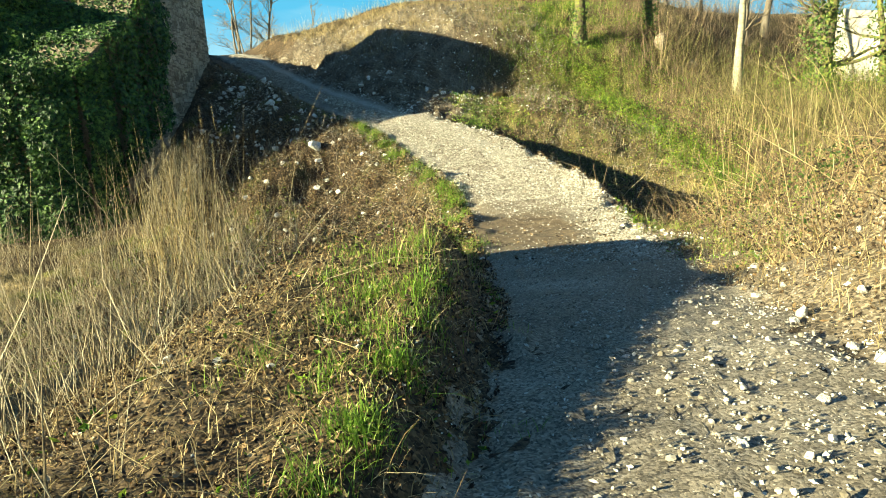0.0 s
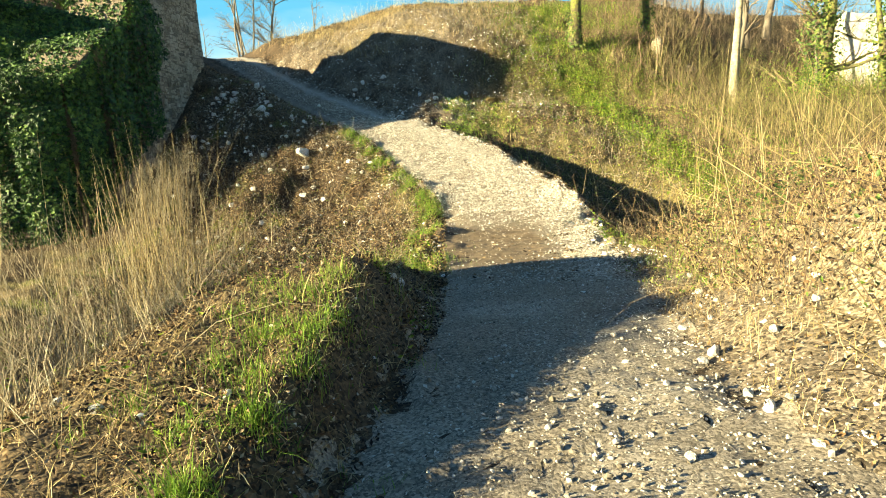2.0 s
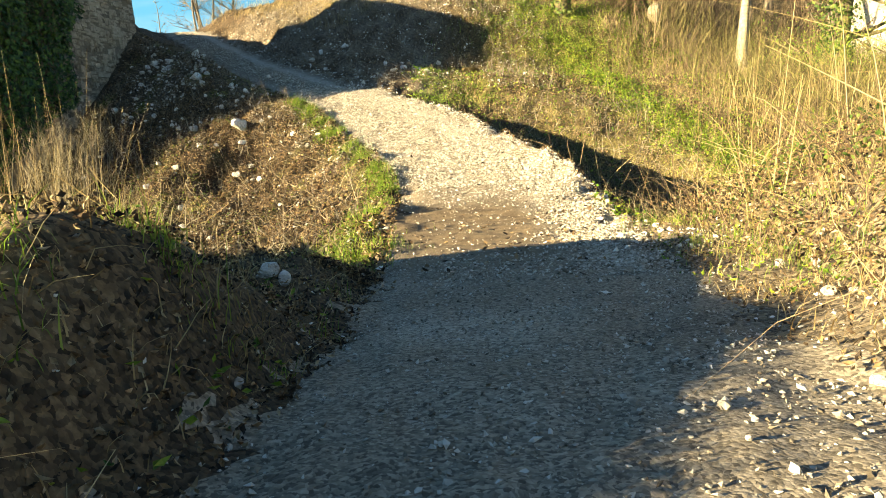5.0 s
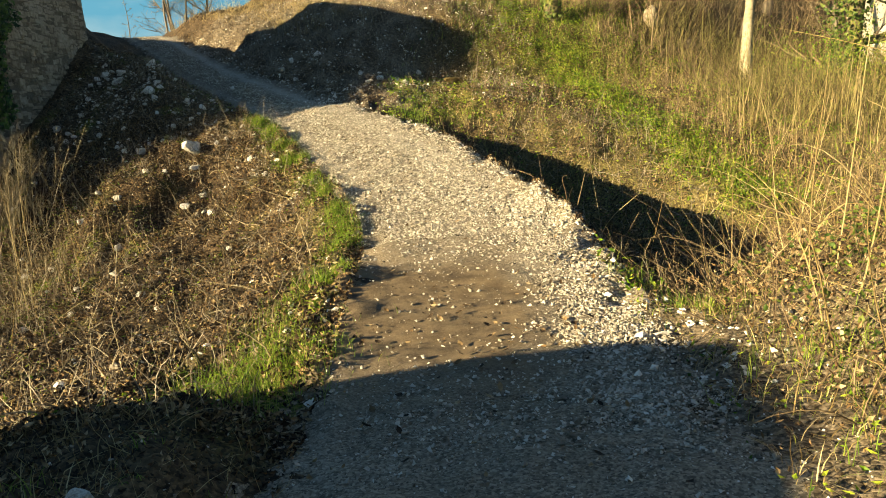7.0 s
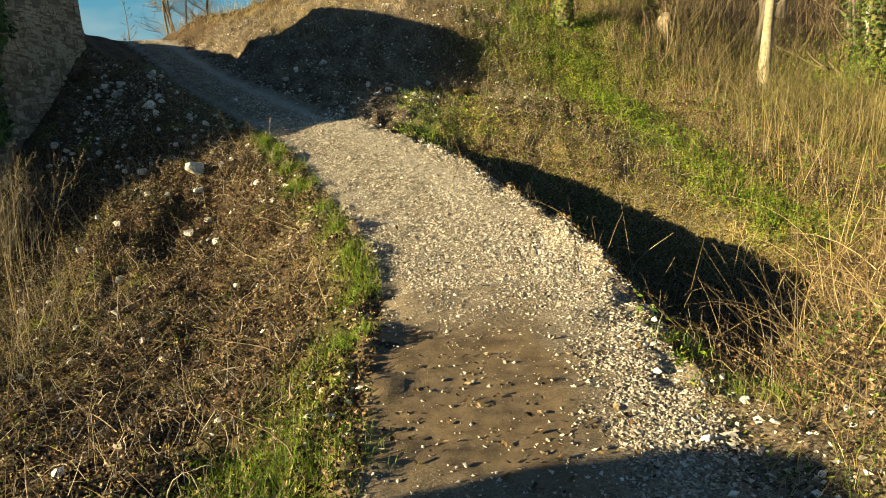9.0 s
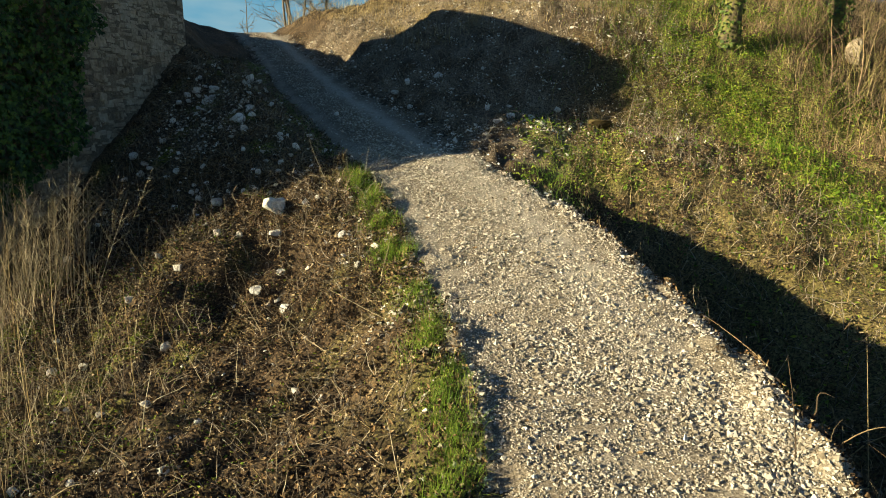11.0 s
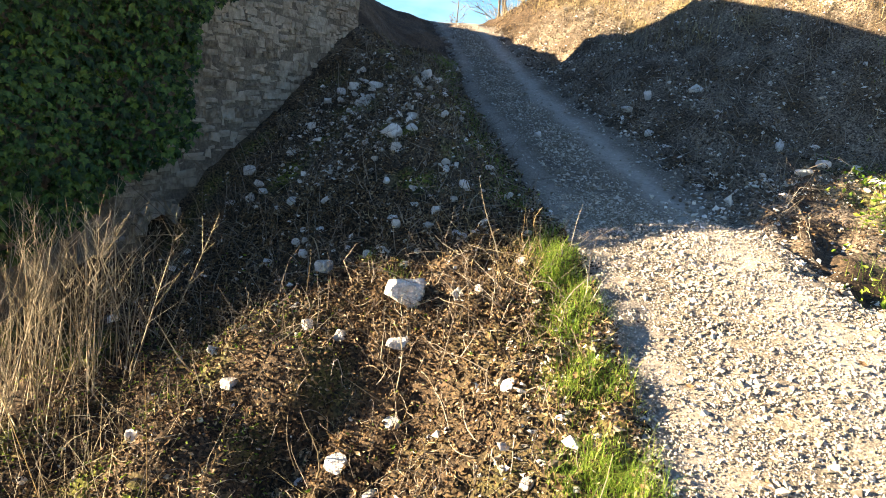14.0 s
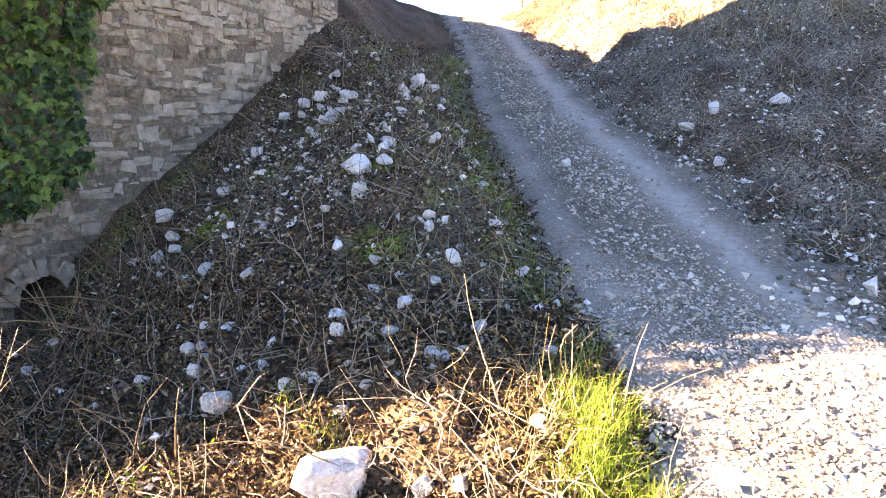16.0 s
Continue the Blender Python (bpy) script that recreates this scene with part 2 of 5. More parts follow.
def land_lines(y):
    """The lines' x and z where they cross y: a smooth curve through the stations."""
    y = np.clip(y, LAND_A[0, 0], LAND_A[-1, 0])
    i = np.clip(np.searchsorted(LAND_A[:, 0], y) - 1, 0, len(LAND_A) - 2)
    y0, y1 = LAND_A[i, 0], LAND_A[i + 1, 0]
    h = y1 - y0
    s = ((y - y0) / h)[:, None]
    hh = h[:, None]
    v = ((1 + 2 * s) * (1 - s) ** 2 * LAND_A[i, 1:] + s * (1 - s) ** 2 * hh * LAND_T[i]
         + s * s * (3 - 2 * s) * LAND_A[i + 1, 1:] + s * s * (s - 1) * hh * LAND_T[i + 1])
    return v[:, 0::2], v[:, 1::2]


def wobble(x, y, size, seed):
    """A cheap smooth noise of about +-1."""
    r = np.random.RandomState(seed)
    out = np.zeros_like(x, dtype=float)
    for k in range(9):
        a, p, q = r.rand() * 6.283, r.rand() * 6.283, 0.6 + 1.1 * r.rand()
        out += np.sin((x * math.cos(a) + y * math.sin(a)) * 6.283 * q / size + p)
    return out / 4.0


def soft_step(x, edge):
    """One well to the left of an edge, nothing to its right."""
    return np.clip((edge - 0.1 - x) / 0.3, 0, 1)


def land(x, y):
    x, y = np.atleast_1d(np.asarray(x, float)), np.atleast_1d(np.asarray(y, float))
    lx, lz = land_lines(y)
    n = lx.shape[1]
    z = np.where(x <= lx[:, 0], lz[:, 0], lz[:, -1])
    for k in range(n - 1):
        x0, x1 = lx[:, k], np.maximum(lx[:, k + 1], lx[:, k] + 0.05)
        s = np.clip((x - x0) / (x1 - x0), 0, 1)
        e = s * s * (3 - 2 * s) * 0.6 + s * 0.4
        z = np.where((x > x0) & (x <= x1), lz[:, k] + (lz[:, k + 1] - lz[:, k]) * e, z)
    on = path_share(x, y, lx)
    calm = (1 - 0.5 * np.clip((5.2 - y) / 1.0, 0, 1)) * (1 - 0.6 * np.clip((x - 1.0) / 0.4, 0, 1) * np.clip((7 - y) / 1.0, 0, 1))
    z = z + (1 - on) * calm * (0.05 * wobble(x, y, 1.7, 3) + 0.034 * wobble(x, y, 0.5, 4) + 0.027 * wobble(x, y, 0.23, 6)) + 0.008 * wobble(x, y, 0.6, 5)
    z = z + (1 - on) * soft_step(x, lx[:, 3]) * 0.022 * wobble(x, y, 0.16, 7) * np.clip((y - 4.8) / 1.0, 0, 1) * np.clip((19 - y) / 2.0, 0, 1)
    run = np.clip((y - 10.2) / 1.2, 0, 1) * np.clip((12.7 - y) / 0.8, 0, 1)
    z = z + run * ((0.27 * np.exp(-((x + 2.9 + 0.16 * wobble(x, y, 1.1, 13)) / 0.42) ** 2) - 0.26 * np.exp(-((x + 2.15 + 0.2 * wobble(x, y, 1.3, 12)) / 0.46) ** 2)) * (0.85 + 0.35 * wobble(x, y, 0.9, 14)))      # hump and gully on the slope
    z = z + on * 0.011 * wobble(x, y, 0.11, 9) * np.clip((3.6 - y) / 1.2, 0, 1)
    z = z - 0.38 * np.exp(-((x + 5.2) / 0.36) ** 2 - ((y - 13.4) / 0.42) ** 2)      # hollow before the drain
    far = np.clip((np.hypot(x, y - 10) - 24) / 60, 0, 1)
    return z - 9 * far ** 1.2


def path_share(x, y, lx=None):
    if lx is None:
        lx, _ = land_lines(np.atleast_1d(y))
    w = 0.09 * wobble(x, y, 0.9, 8)
    return np.clip((x - lx[:, 3] + w) / 0.25, 0, 1) * np.clip((lx[:, 4] + w - x) / 0.25, 0, 1)


def height(x, y):
    return float(land(x, y)[0])


def grid_mesh(name, xs, ys, up=None):
    gx, gy = np.meshgrid(xs, ys)
    co = np.stack([gx.ravel(), gy.ravel(), land(gx.ravel(), gy.ravel())], 1)
    if up is not None:
        co[:, 2] += up(co[:, 0], co[:, 1])
    nx, ny = len(xs), len(ys)
    a = (np.arange(ny - 1)[:, None] * nx + np.arange(nx - 1)[None]).ravel()
    faces = np.stack([a, a + 1, a + nx + 1, a + nx], 1)
    return array_mesh(name, co, faces)


def array_mesh(name, co, faces, smooth=True):
    """A mesh from numpy arrays; all faces have the same number of corners."""
    me = bpy.data.meshes.new(name)
    k = faces.shape[1]
    me.vertices.add(len(co))
    me.vertices.foreach_set("co", np.asarray(co, np.float32).ravel())
    me.loops.add(faces.size)
    me.loops.foreach_set("vertex_index", np.asarray(faces, np.int32).ravel())
    me.polygons.add(len(faces))
    me.polygons.foreach_set("loop_start", np.arange(0, faces.size, k, dtype=np.int32))
    me.polygons.foreach_set("use_smooth", np.full(len(faces), smooth))
    me.update(calc_edges=True)
    return me


def spread(a, b, step, out, far, grow=1.22):
    """Even steps from a to b, then wider and wider ones out to far on both sides."""
    v = list(np.arange(a, b + step / 2, step))
    s, lo, hi = step, [], []
    while s < far:
        s *= grow
        lo.append((lo[-1] if lo else a) - s)
        hi.append((hi[-1] if hi else b) + s)
        if hi[-1] - b > out:
            break
    return np.array(lo[::-1] + v + hi)


def land_steps(a, b, c, d):
    """Fine steps from b to c, coarser ones to a and d, then out to the horizon."""
    v = spread(a, d, 0.14, 900, 300)
    return np.concatenate([v[v < b - 0.04], np.arange(b, c, 0.06), v[v > c + 0.04]])


def cover_material():
    """Soil whose colour passes into straw and into mossy green where those grow thick."""
    m = M_SOIL
    nt = m.node_tree
    bs = nt.nodes["Principled BSDF"]
    soil = bs.inputs["Base Color"].links[0].from_socket
    at = nt.nodes.new("ShaderNodeAttribute")
    at.attribute_name = "cover"
    sep = nt.nodes.new("ShaderNodeSeparateColor")
    nt.links.new(at.outputs["Color"], sep.inputs[0])
    co = nt.nodes.new("ShaderNodeTexCoord")
    for k, (lo, hi) in enumerate((((0.13, 0.095, 0.042), (0.36, 0.28, 0.13)), ((0.05, 0.08, 0.010), (0.25, 0.28, 0.04)), ((0.08, 0.062, 0.045), (0.34, 0.285, 0.215)))):
        n = nt.nodes.new("ShaderNodeTexNoise")
        n.inputs["Scale"].default_value, n.inputs["Detail"].default_value = 26 + 8 * k, 9
        nt.links.new(co.outputs["Object"], n.inputs["Vector"])
        ramp = nt.nodes.new("ShaderNodeValToRGB")
        ramp.color_ramp.elements[0].position, ramp.color_ramp.elements[0].color = 0.36, (*lo, 1)
        ramp.color_ramp.elements[1].position, ramp.color_ramp.elements[1].color = 0.66, (*hi, 1)
        nt.links.new(n.outputs["Fac"], ramp.inputs[0])
        mix = nt.nodes.new("ShaderNodeMix")
        mix.data_type = 'RGBA'
        nt.links.new(sep.outputs[k], mix.inputs[0])
        nt.links.new(soil, mix.inputs[6])
        nt.links.new(ramp.outputs[0], mix.inputs[7])
        soil = mix.outputs[2]
    nt.links.new(soil, bs.inputs["Base Color"])
    return m


def soft_box(x, y, x0, x1, y0, y1, s):
    c = lambda v: np.clip(v, 0, 1)
    return c((x - x0) / s + 0.5) * c((x1 - x) / s + 0.5) * c((y - y0) / s + 0.5) * c((y1 - y) / s + 0.5)


def green_strip(x, y):
    """A band of fresh green that runs down the bank."""
    mid = np.interp(y, [10.2, 11.2, 12.7, 15.2, 17.0], [4.75, 4.6, 4.3, 3.9, 3.6])
    return np.clip(1.4 * np.exp(-((x - mid - 0.12 * wobble(x, y, 1.2, 92)) / 0.40) ** 2) * (0.75 + 0.5 * wobble(x, y, 0.7, 90)), 0, 1) * soft_box(x, y, 2, 7, 10.4, 17.2, 0.8)


def cover(x, y):
    """Shares of straw, of mossy green, and of paler stony soil that lifts shaded ground."""
    lx, _ = land_lines(y)
    right, left = x > lx[:, 5] - 0.1, x < lx[:, 3]
    straw = right * (0.75 * soft_box(x, y, 4.6, 60, 8, 60, 1.5) + 0.3 * soft_box(x, y, 1.0, 5, 8, 20, 1.0) + 0.3 * soft_box(x, y, 1.5, 9, -3, 8, 0.6) + 0.8 * soft_box(x, y, -6, 2, 18.8, 40, 1.0)) \
        + left * (0.55 * soft_box(x, y, -14, -3.0, -3, 10.5, 1.5) + 0.2 * soft_box(x, y, -3.2, 0.1, -2, 5.0, 0.4))
    beside = x > lx[:, 4] - 0.05
    straw = straw + beside * 0.3 * soft_box(x, y, 1.4, 9, -3, 8, 0.4)
    straw = straw * (0.75 + 0.5 * wobble(x, y, 1.6, 91))
    green = right * (0.95 * green_strip(x, y) + 0.15 * soft_box(x, y, 2.0, 7, 10.5, 17.5, 1.5) + 0.9 * soft_box(x, y, 2.2, 6, 16.4, 22, 1.0) * np.clip(0.45 + 0.8 * wobble(x, y, 1.8, 78), 0, 1)
                     + 0.5 * soft_box(x, y, 0.2, 1.8, 13.6, 16, 0.5)) \
        + left * 0.85 * soft_box(x, y, -5.4, -2.4, 13.4, 18.5, 0.6) * np.clip(0.9 * wobble(x, y, 0.8, 95) - 0.15, 0, 1) + left * (0.15 + 0.6 * soft_box(x, y, -6, -2.4, 5, 12.3, 0.8)) * soft_box(x, y, -6, 0.2, 5.2, 12.6, 0.8) * np.clip(0.9 * wobble(x, y, 1.0, 76) - 0.05, 0, 1) \
        + left * 0.6 * np.exp(-((lx[:, 3] - x - 0.15) / 0.25) ** 2) * soft_box(x, y, -8, 1, 5.4, 19, 0.8) * np.clip(0.5 + 0.7 * wobble(x, y, 1.0, 71), 0, 1)
    # soil colour made paler on bank and mound to brighten their shade
    stony = beside * soft_box(x, y, -9, 1.1, 13.9, 21, 0.7) * np.clip(0.5 + 0.5 * wobble(x, y, 0.7, 93), 0.1, 0.9) + left * 0.35 * soft_box(x, y, -6, -1, 13.2, 18.5, 0.6) * np.clip(0.4 + 0.8 * wobble(x, y, 0.8, 94), 0, 1) + 0.55 * beside * soft_box(x, y, 1.2, 2.9, -1, 7.0, 0.5)
    return np.clip(straw, 0, 1), np.clip(green, 0, 1), np.clip(stony, 0, 1)


ground = new("ground", grid_mesh("ground", land_steps(-7, -5.2, 3.4, 9), land_steps(-1, -0.4, 16.5, 24)))
ground.data.materials.append(cover_material())
grit(M_SOIL, 72.0, 0.75, 0.5)
g_co = np.zeros(len(ground.data.vertices) * 3, np.float32)
ground.data.vertices.foreach_get("co", g_co)
g_co = g_co.reshape(-1, 3).astype(float)
g_straw, g_green, g_pale_ground = cover(g_co[:, 0], g_co[:, 1])
ground.data.attributes.new("cover", 'FLOAT_COLOR', 'POINT').data.foreach_set("color", np.stack([g_straw, g_green, g_pale_ground, 0 * g_straw + 1], 1).astype(np.float32).ravel())
tagged(ground, "dark leafy hillside soil with stones and dead leaves", "ground", kind="structure")


def path_mesh():
    ys = np.arange(-6, 26.5, 0.06)
    us = np.linspace(-0.06, 1.06, 36)
    lx, _ = land_lines(ys)
    gx = (lx[:, 3:4] + (lx[:, 4:5] - lx[:, 3:4]) * us[None])
    gy = np.repeat(ys[:, None], len(us), 1)
    x, y = gx.ravel(), gy.ravel()
    edge = np.minimum(us, 1 - us)[None].repeat(len(ys), 0).ravel()
    lift = np.clip((edge + 0.02 + 0.06 * wobble(x, y, 0.7, 21)) / 0.16, -1, 1) * 0.014
    z = land(x, y) + lift + 0.006 * wobble(x, y, 0.25, 22)
    n = len(us)
    a = (np.arange(len(ys) - 1)[:, None] * n + np.arange(n - 1)[None]).ravel()
    return array_mesh("path", np.stack([x, y, z], 1), np.stack([a, a + 1, a + n + 1, a + n], 1))


path = new("path", path_mesh())
path.data.materials.append(M_PATH)


def path_zones(x, y):
    """Where the path is bare brown mud, where fine dust lies in the wheel tracks, and where its colour is darkened for
    shade.
    """
    lx, _ = land_lines(y)
    u = (x - lx[:, 3]) / (lx[:, 4] - lx[:, 3])
    mud = np.clip(1.5 * np.exp(-((y - 6.85 - 0.5 * (0.4 - u)) / 1.1) ** 2), 0, 1) * np.clip((0.72 - u + 0.06 * wobble(x, y, 0.7, 33)) / 0.12, 0, 1)
    dust = np.clip((y - 9.0) / 2, 0, 1) * (1.1 * np.exp(-((u - 0.70 + 0.03 * wobble(x, y, 0.9, 39)) / 0.13) ** 2) + 0.6 * np.exp(-((u - 0.12) / 0.08) ** 2))
    # browner, darker colour painted where the upper path lies in the wall's shadow
    earth = np.clip((y - 13.2) / 1.5, 0, 1) * (0.8 + 0.3 * wobble(x, y, 0.8, 34)) * np.clip(1 - 0.9 * dust, 0, 1)
    return np.clip(mud, 0, 1), np.clip(dust, 0, 1), np.clip(earth, 0, 1)


def path_material():
    nt = M_PATH.node_tree
    bs = nt.nodes["Principled BSDF"]
    tone = bs.inputs["Base Color"].links[0].from_socket
    at = nt.nodes.new("ShaderNodeAttribute")
    at.attribute_name = "cover"
    sep = nt.nodes.new("ShaderNodeSeparateColor")
    nt.links.new(at.outputs["Color"], sep.inputs[0])
    co = nt.nodes.new("ShaderNodeTexCoord")
    for k, (lo, hi) in enumerate((((0.075, 0.05, 0.028), (0.20, 0.145, 0.085)), ((0.29, 0.265, 0.225), (0.42, 0.39, 0.34)), ((0.045, 0.037, 0.028), (0.19, 0.16, 0.125)))):
        n = nt.nodes.new("ShaderNodeTexNoise")
        n.inputs["Scale"].default_value, n.inputs["Detail"].default_value = (9, 23, 30)[k], 10
        nt.links.new(co.outputs["Object"], n.inputs["Vector"])
        ramp = nt.nodes.new("ShaderNodeValToRGB")
        ramp.color_ramp.elements[0].position, ramp.color_ramp.elements[0].color = 0.33, (*lo, 1)
        ramp.color_ramp.elements[1].position, ramp.color_ramp.elements[1].color = 0.68, (*hi, 1)
        nt.links.new(n.outputs["Fac"], ramp.inputs[0])
        mix = nt.nodes.new("ShaderNodeMix")
        mix.data_type = 'RGBA'
        half = nt.nodes.new("ShaderNodeMath")
        half.operation = 'MULTIPLY'
        half.inputs[1].default_value = (0.85, 0.85, 0.9)[k]
        nt.links.new(sep.outputs[k], half.inputs[0])
        nt.links.new(half.outputs[0], mix.inputs[0])
        nt.links.new(tone, mix.inputs[6])
        nt.links.new(ramp.outputs[0], mix.inputs[7])
        tone = mix.outputs[2]
    nt.links.new(tone, bs.inputs["Base Color"])


path_material()
p_co = np.zeros(len(path.data.vertices) * 3, np.float32)
path.data.vertices.foreach_get("co", p_co)
p_co = p_co.reshape(-1, 3).astype(float)
p_mud, p_dust, p_shade_tone = path_zones(p_co[:, 0], p_co[:, 1])
path.data.attributes.new("cover", 'FLOAT_COLOR', 'POINT').data.foreach_set("color", np.stack([p_mud, p_dust, p_shade_tone, 0 * p_mud + 1], 1).astype(np.float32).ravel())
tagged(path, "trodden pale gravel footpath climbing the hillside", "path", kind="structure")

# ---- bright winter haze low over the hill ----
def sky_backdrop():
    m = bpy.data.materials.new("haze")
    m.use_nodes = True
    nt = m.node_tree
    nt.nodes.remove(nt.nodes["Principled BSDF"])
    co = nt.nodes.new("ShaderNodeTexCoord")
    sep = nt.nodes.new("ShaderNodeSeparateXYZ")
    nt.links.new(co.outputs["Object"], sep.inputs[0])
    up = nt.nodes.new("ShaderNodeMapRange")
    up.inputs["From Min"].default_value, up.inputs["From Max"].default_value = 0.0, 110.0
    nt.links.new(sep.outputs["Z"], up.inputs["Value"])
    flat = nt.nodes.new("ShaderNodeMapping")
    flat.inputs["Scale"].default_value = (0.012, 0.012, 0.04)
    nt.links.new(co.outputs["Object"], flat.inputs["Vector"])
    cloud = nt.nodes.new("ShaderNodeTexNoise")
    cloud.inputs["Scale"].default_value, cloud.inputs["Detail"].default_value = 1.0, 7
    nt.links.new(flat.outputs[0], cloud.inputs["Vector"])
    lift = nt.nodes.new("ShaderNodeMath")
    lift.operation = 'MULTIPLY_ADD'
    nt.links.new(cloud.outputs["Fac"], lift.inputs[0])
    lift.inputs[1].default_value = -1.1
    shifted = nt.nodes.new("ShaderNodeMath")
    shifted.operation = 'ADD'
    shifted.inputs[1].default_value = 0.58
    nt.links.new(up.outputs[0], shifted.inputs[0])
    nt.links.new(shifted.outputs[0], lift.inputs[2])
    ramp = nt.nodes.new("ShaderNodeValToRGB")
    for e, (at, c) in zip(ramp.color_ramp.elements, ((0.0, (0.19, 0.23, 0.25)), (0.6, (0.035, 0.125, 0.21)))):
        e.position, e.color = at, (*c, 1)
    nt.links.new(lift.outputs[0], ramp.inputs[0])
    glow = nt.nodes.new("ShaderNodeEmission")
    nt.links.new(ramp.outputs[0], glow.inputs["Color"])
    nt.links.new(glow.outputs[0], nt.nodes["Material Output"].inputs["Surface"])
    a = np.linspace(radians(-75), radians(75), 61)
    z = np.array([-60.0, -10.0, 20.0, 60.0, 130.0])
    gx, gz = np.meshgrid(np.sin(a) * 420, z)
    gy, _ = np.meshgrid(np.cos(a) * 420, z)
    k = (np.arange(len(z) - 1)[:, None] * len(a) + np.arange(len(a) - 1)[None]).ravel()
    me = array_mesh("backdrop", np.stack([gx.ravel(), gy.ravel(), gz.ravel()], 1), np.stack([k, k + 1, k + len(a) + 1, k + len(a)], 1))
    me.materials.append(m)
    tagged(new("backdrop", me), "pale blue winter sky with thin white haze near the horizon", "sky", kind="structure")


sky_backdrop()

# ---- the ruined wall ----


def part(name, bm, mat, parent, label=""):
    me = bpy.data.meshes.new(name)
    bm.to_mesh(me)
    bm.free()
    me.materials.append(mat)
    ob = new(name, me)
    ob.parent = parent
    if label:
        ob["label"] = label
    return ob


def prism(bm, foot, z0, tops):
    """An upright block over a foot outline with its own height at each corner."""
    lo = [bm.verts.new((x, y, z0)) for x, y in foot]
    hi = [bm.verts.new((x, y, z)) for (x, y), z in zip(foot, tops)]
    n = len(foot)
    bm.faces.new(lo[::-1])
    bm.faces.new(hi)
    for i in range(n):
        bm.faces.new((lo[i], lo[(i + 1) % n], hi[(i + 1) % n], hi[i]))
    bmesh.ops.recalc_face_normals(bm, faces=bm.faces)


WALL_A, WALL_B = np.array((-5.50, 11.95)), np.array((-5.20, 16.7))
WALL_LEN = float(np.hypot(*(WALL_B - WALL_A)))
WALL_D = (WALL_B - WALL_A) / WALL_LEN
WALL_N = np.array((WALL_D[1], -WALL_D[0]))


def wall_top(s):
    """Height of the broken crown, s metres along the face."""
    return float(np.interp(s, [0, 0.35, 0.8, 1.2, 1.42, 1.6, 1.85, 2.3, 3.8, WALL_LEN], [2.3, 2.48, 2.66, 2.82, 3.2, 3.75, 4.05, 4.22, 4.28, 4.3]))


def wall_at(s, out, z):
    p = WALL_A + WALL_D * s + WALL_N * out
    return Vector((p[0], p[1], z))


ARCH_S, ARCH_Z, ARCH_W, ARCH_H = 1.58, -0.25, 0.34, 0.42
ruin = tagged(new("ruined_wall"), "old grey rubble limestone wall with a small arched drain, half hidden by ivy", "wall")
bm = bmesh.new()
cuts = [0, 0.35, 0.8, 1.2, ARCH_S - ARCH_W / 2, ARCH_S, ARCH_S + ARCH_W / 2, 2.4, 3.2, 4.0, WALL_LEN]
for a, b in zip(cuts, cuts[1:]):
    low = ARCH_Z + ARCH_H if abs((a + b) / 2 - ARCH_S) < ARCH_W / 2 else -2.0
    foot = [tuple(wall_at(s, o, 0)[:2]) for s, o in ((a, -0.024), (b, -0.024), (b, -1.1), (a, -1.1))]
    prism(bm, foot, low, [wall_top(a), wall_top(b), wall_top(b) - 0.1, wall_top(a) - 0.1])
    if low > -2:
        prism(bm, foot, -2.0, [ARCH_Z] * 4)
        back = [tuple(wall_at(s, o, 0)[:2]) for s, o in ((a, -0.9), (b, -0.9), (b, -1.1), (a, -1.1))]
        prism(bm, back, ARCH_Z - 0.01, [ARCH_Z + ARCH_H + 0.01] * 4)
part("core", bm, M_MORTAR, ruin)
bm = bmesh.new()
prism(bm, [(-5.52, 11.92), (-5.85, 11.5), (-6.6, 11.2), (-6.9, 12.2), (-5.9, 12.75)], -2.0, [2.2, 1.75, 1.9, 1.5, 1.6])
prism(bm, [(-6.6, 11.18), (-9.6, 11.1), (-9.6, 12.3), (-6.9, 12.22)], -2.0, [1.9, 2.6, 2.3, 1.6])
part("return_wall", bm, M_MORTAR, ruin)
bm = bmesh.new()
prism(bm, [(-5.24, 16.72), (-6.2, 17.75), (-7.2, 17.2), (-6.3, 16.3)], -2.0, [4.3, 4.5, 4.4, 4.2])
part("back_wall", bm, M_MORTAR, ruin)
# two masses added behind the face to fill out its shadow on the bank
bm = bmesh.new()
prism(bm, [(-5.72, 13.02), (-8.7, 11.65), (-9.2, 12.6), (-6.0, 13.9)], -2.0, [2.75, 3.65, 3.65, 2.85])
part("inner_shadow_mass", bm, M_MORTAR, ruin)
bm = bmesh.new()
prism(bm, [(-6.1, 14.3), (-9.4, 13.2), (-9.4, 15.6), (-6.1, 15.6)], -2.0, [4.3, 4.5, 4.5, 4.3])
part("rear_shadow_mass", bm, M_MORTAR, ruin)


def rubble_stone(seed, flat=0.5):
    """A hammer-dressed block, about one unit wide and high, with chipped edges and a bulging face."""
    r = random.Random(seed)
    bm = bmesh.new()
    bmesh.ops.create_cube(bm, size=1.0)
    bmesh.ops.bevel(bm, geom=bm.edges[:], offset=0.07, segments=1, affect='EDGES')
    for v in bm.verts:
        v.co += Vector((r.uniform(-1, 1) * 0.09, r.uniform(-1, 1) * 0.06, r.uniform(-1, 1) * 0.15))
    bm.normal_update()
    me = bpy.data.meshes.new("stone")
    bm.to_mesh(me)
    bm.free()
    me.materials.append(M_WALL)
    return me


WALL_STONES = [rubble_stone(k) for k in range(14)]


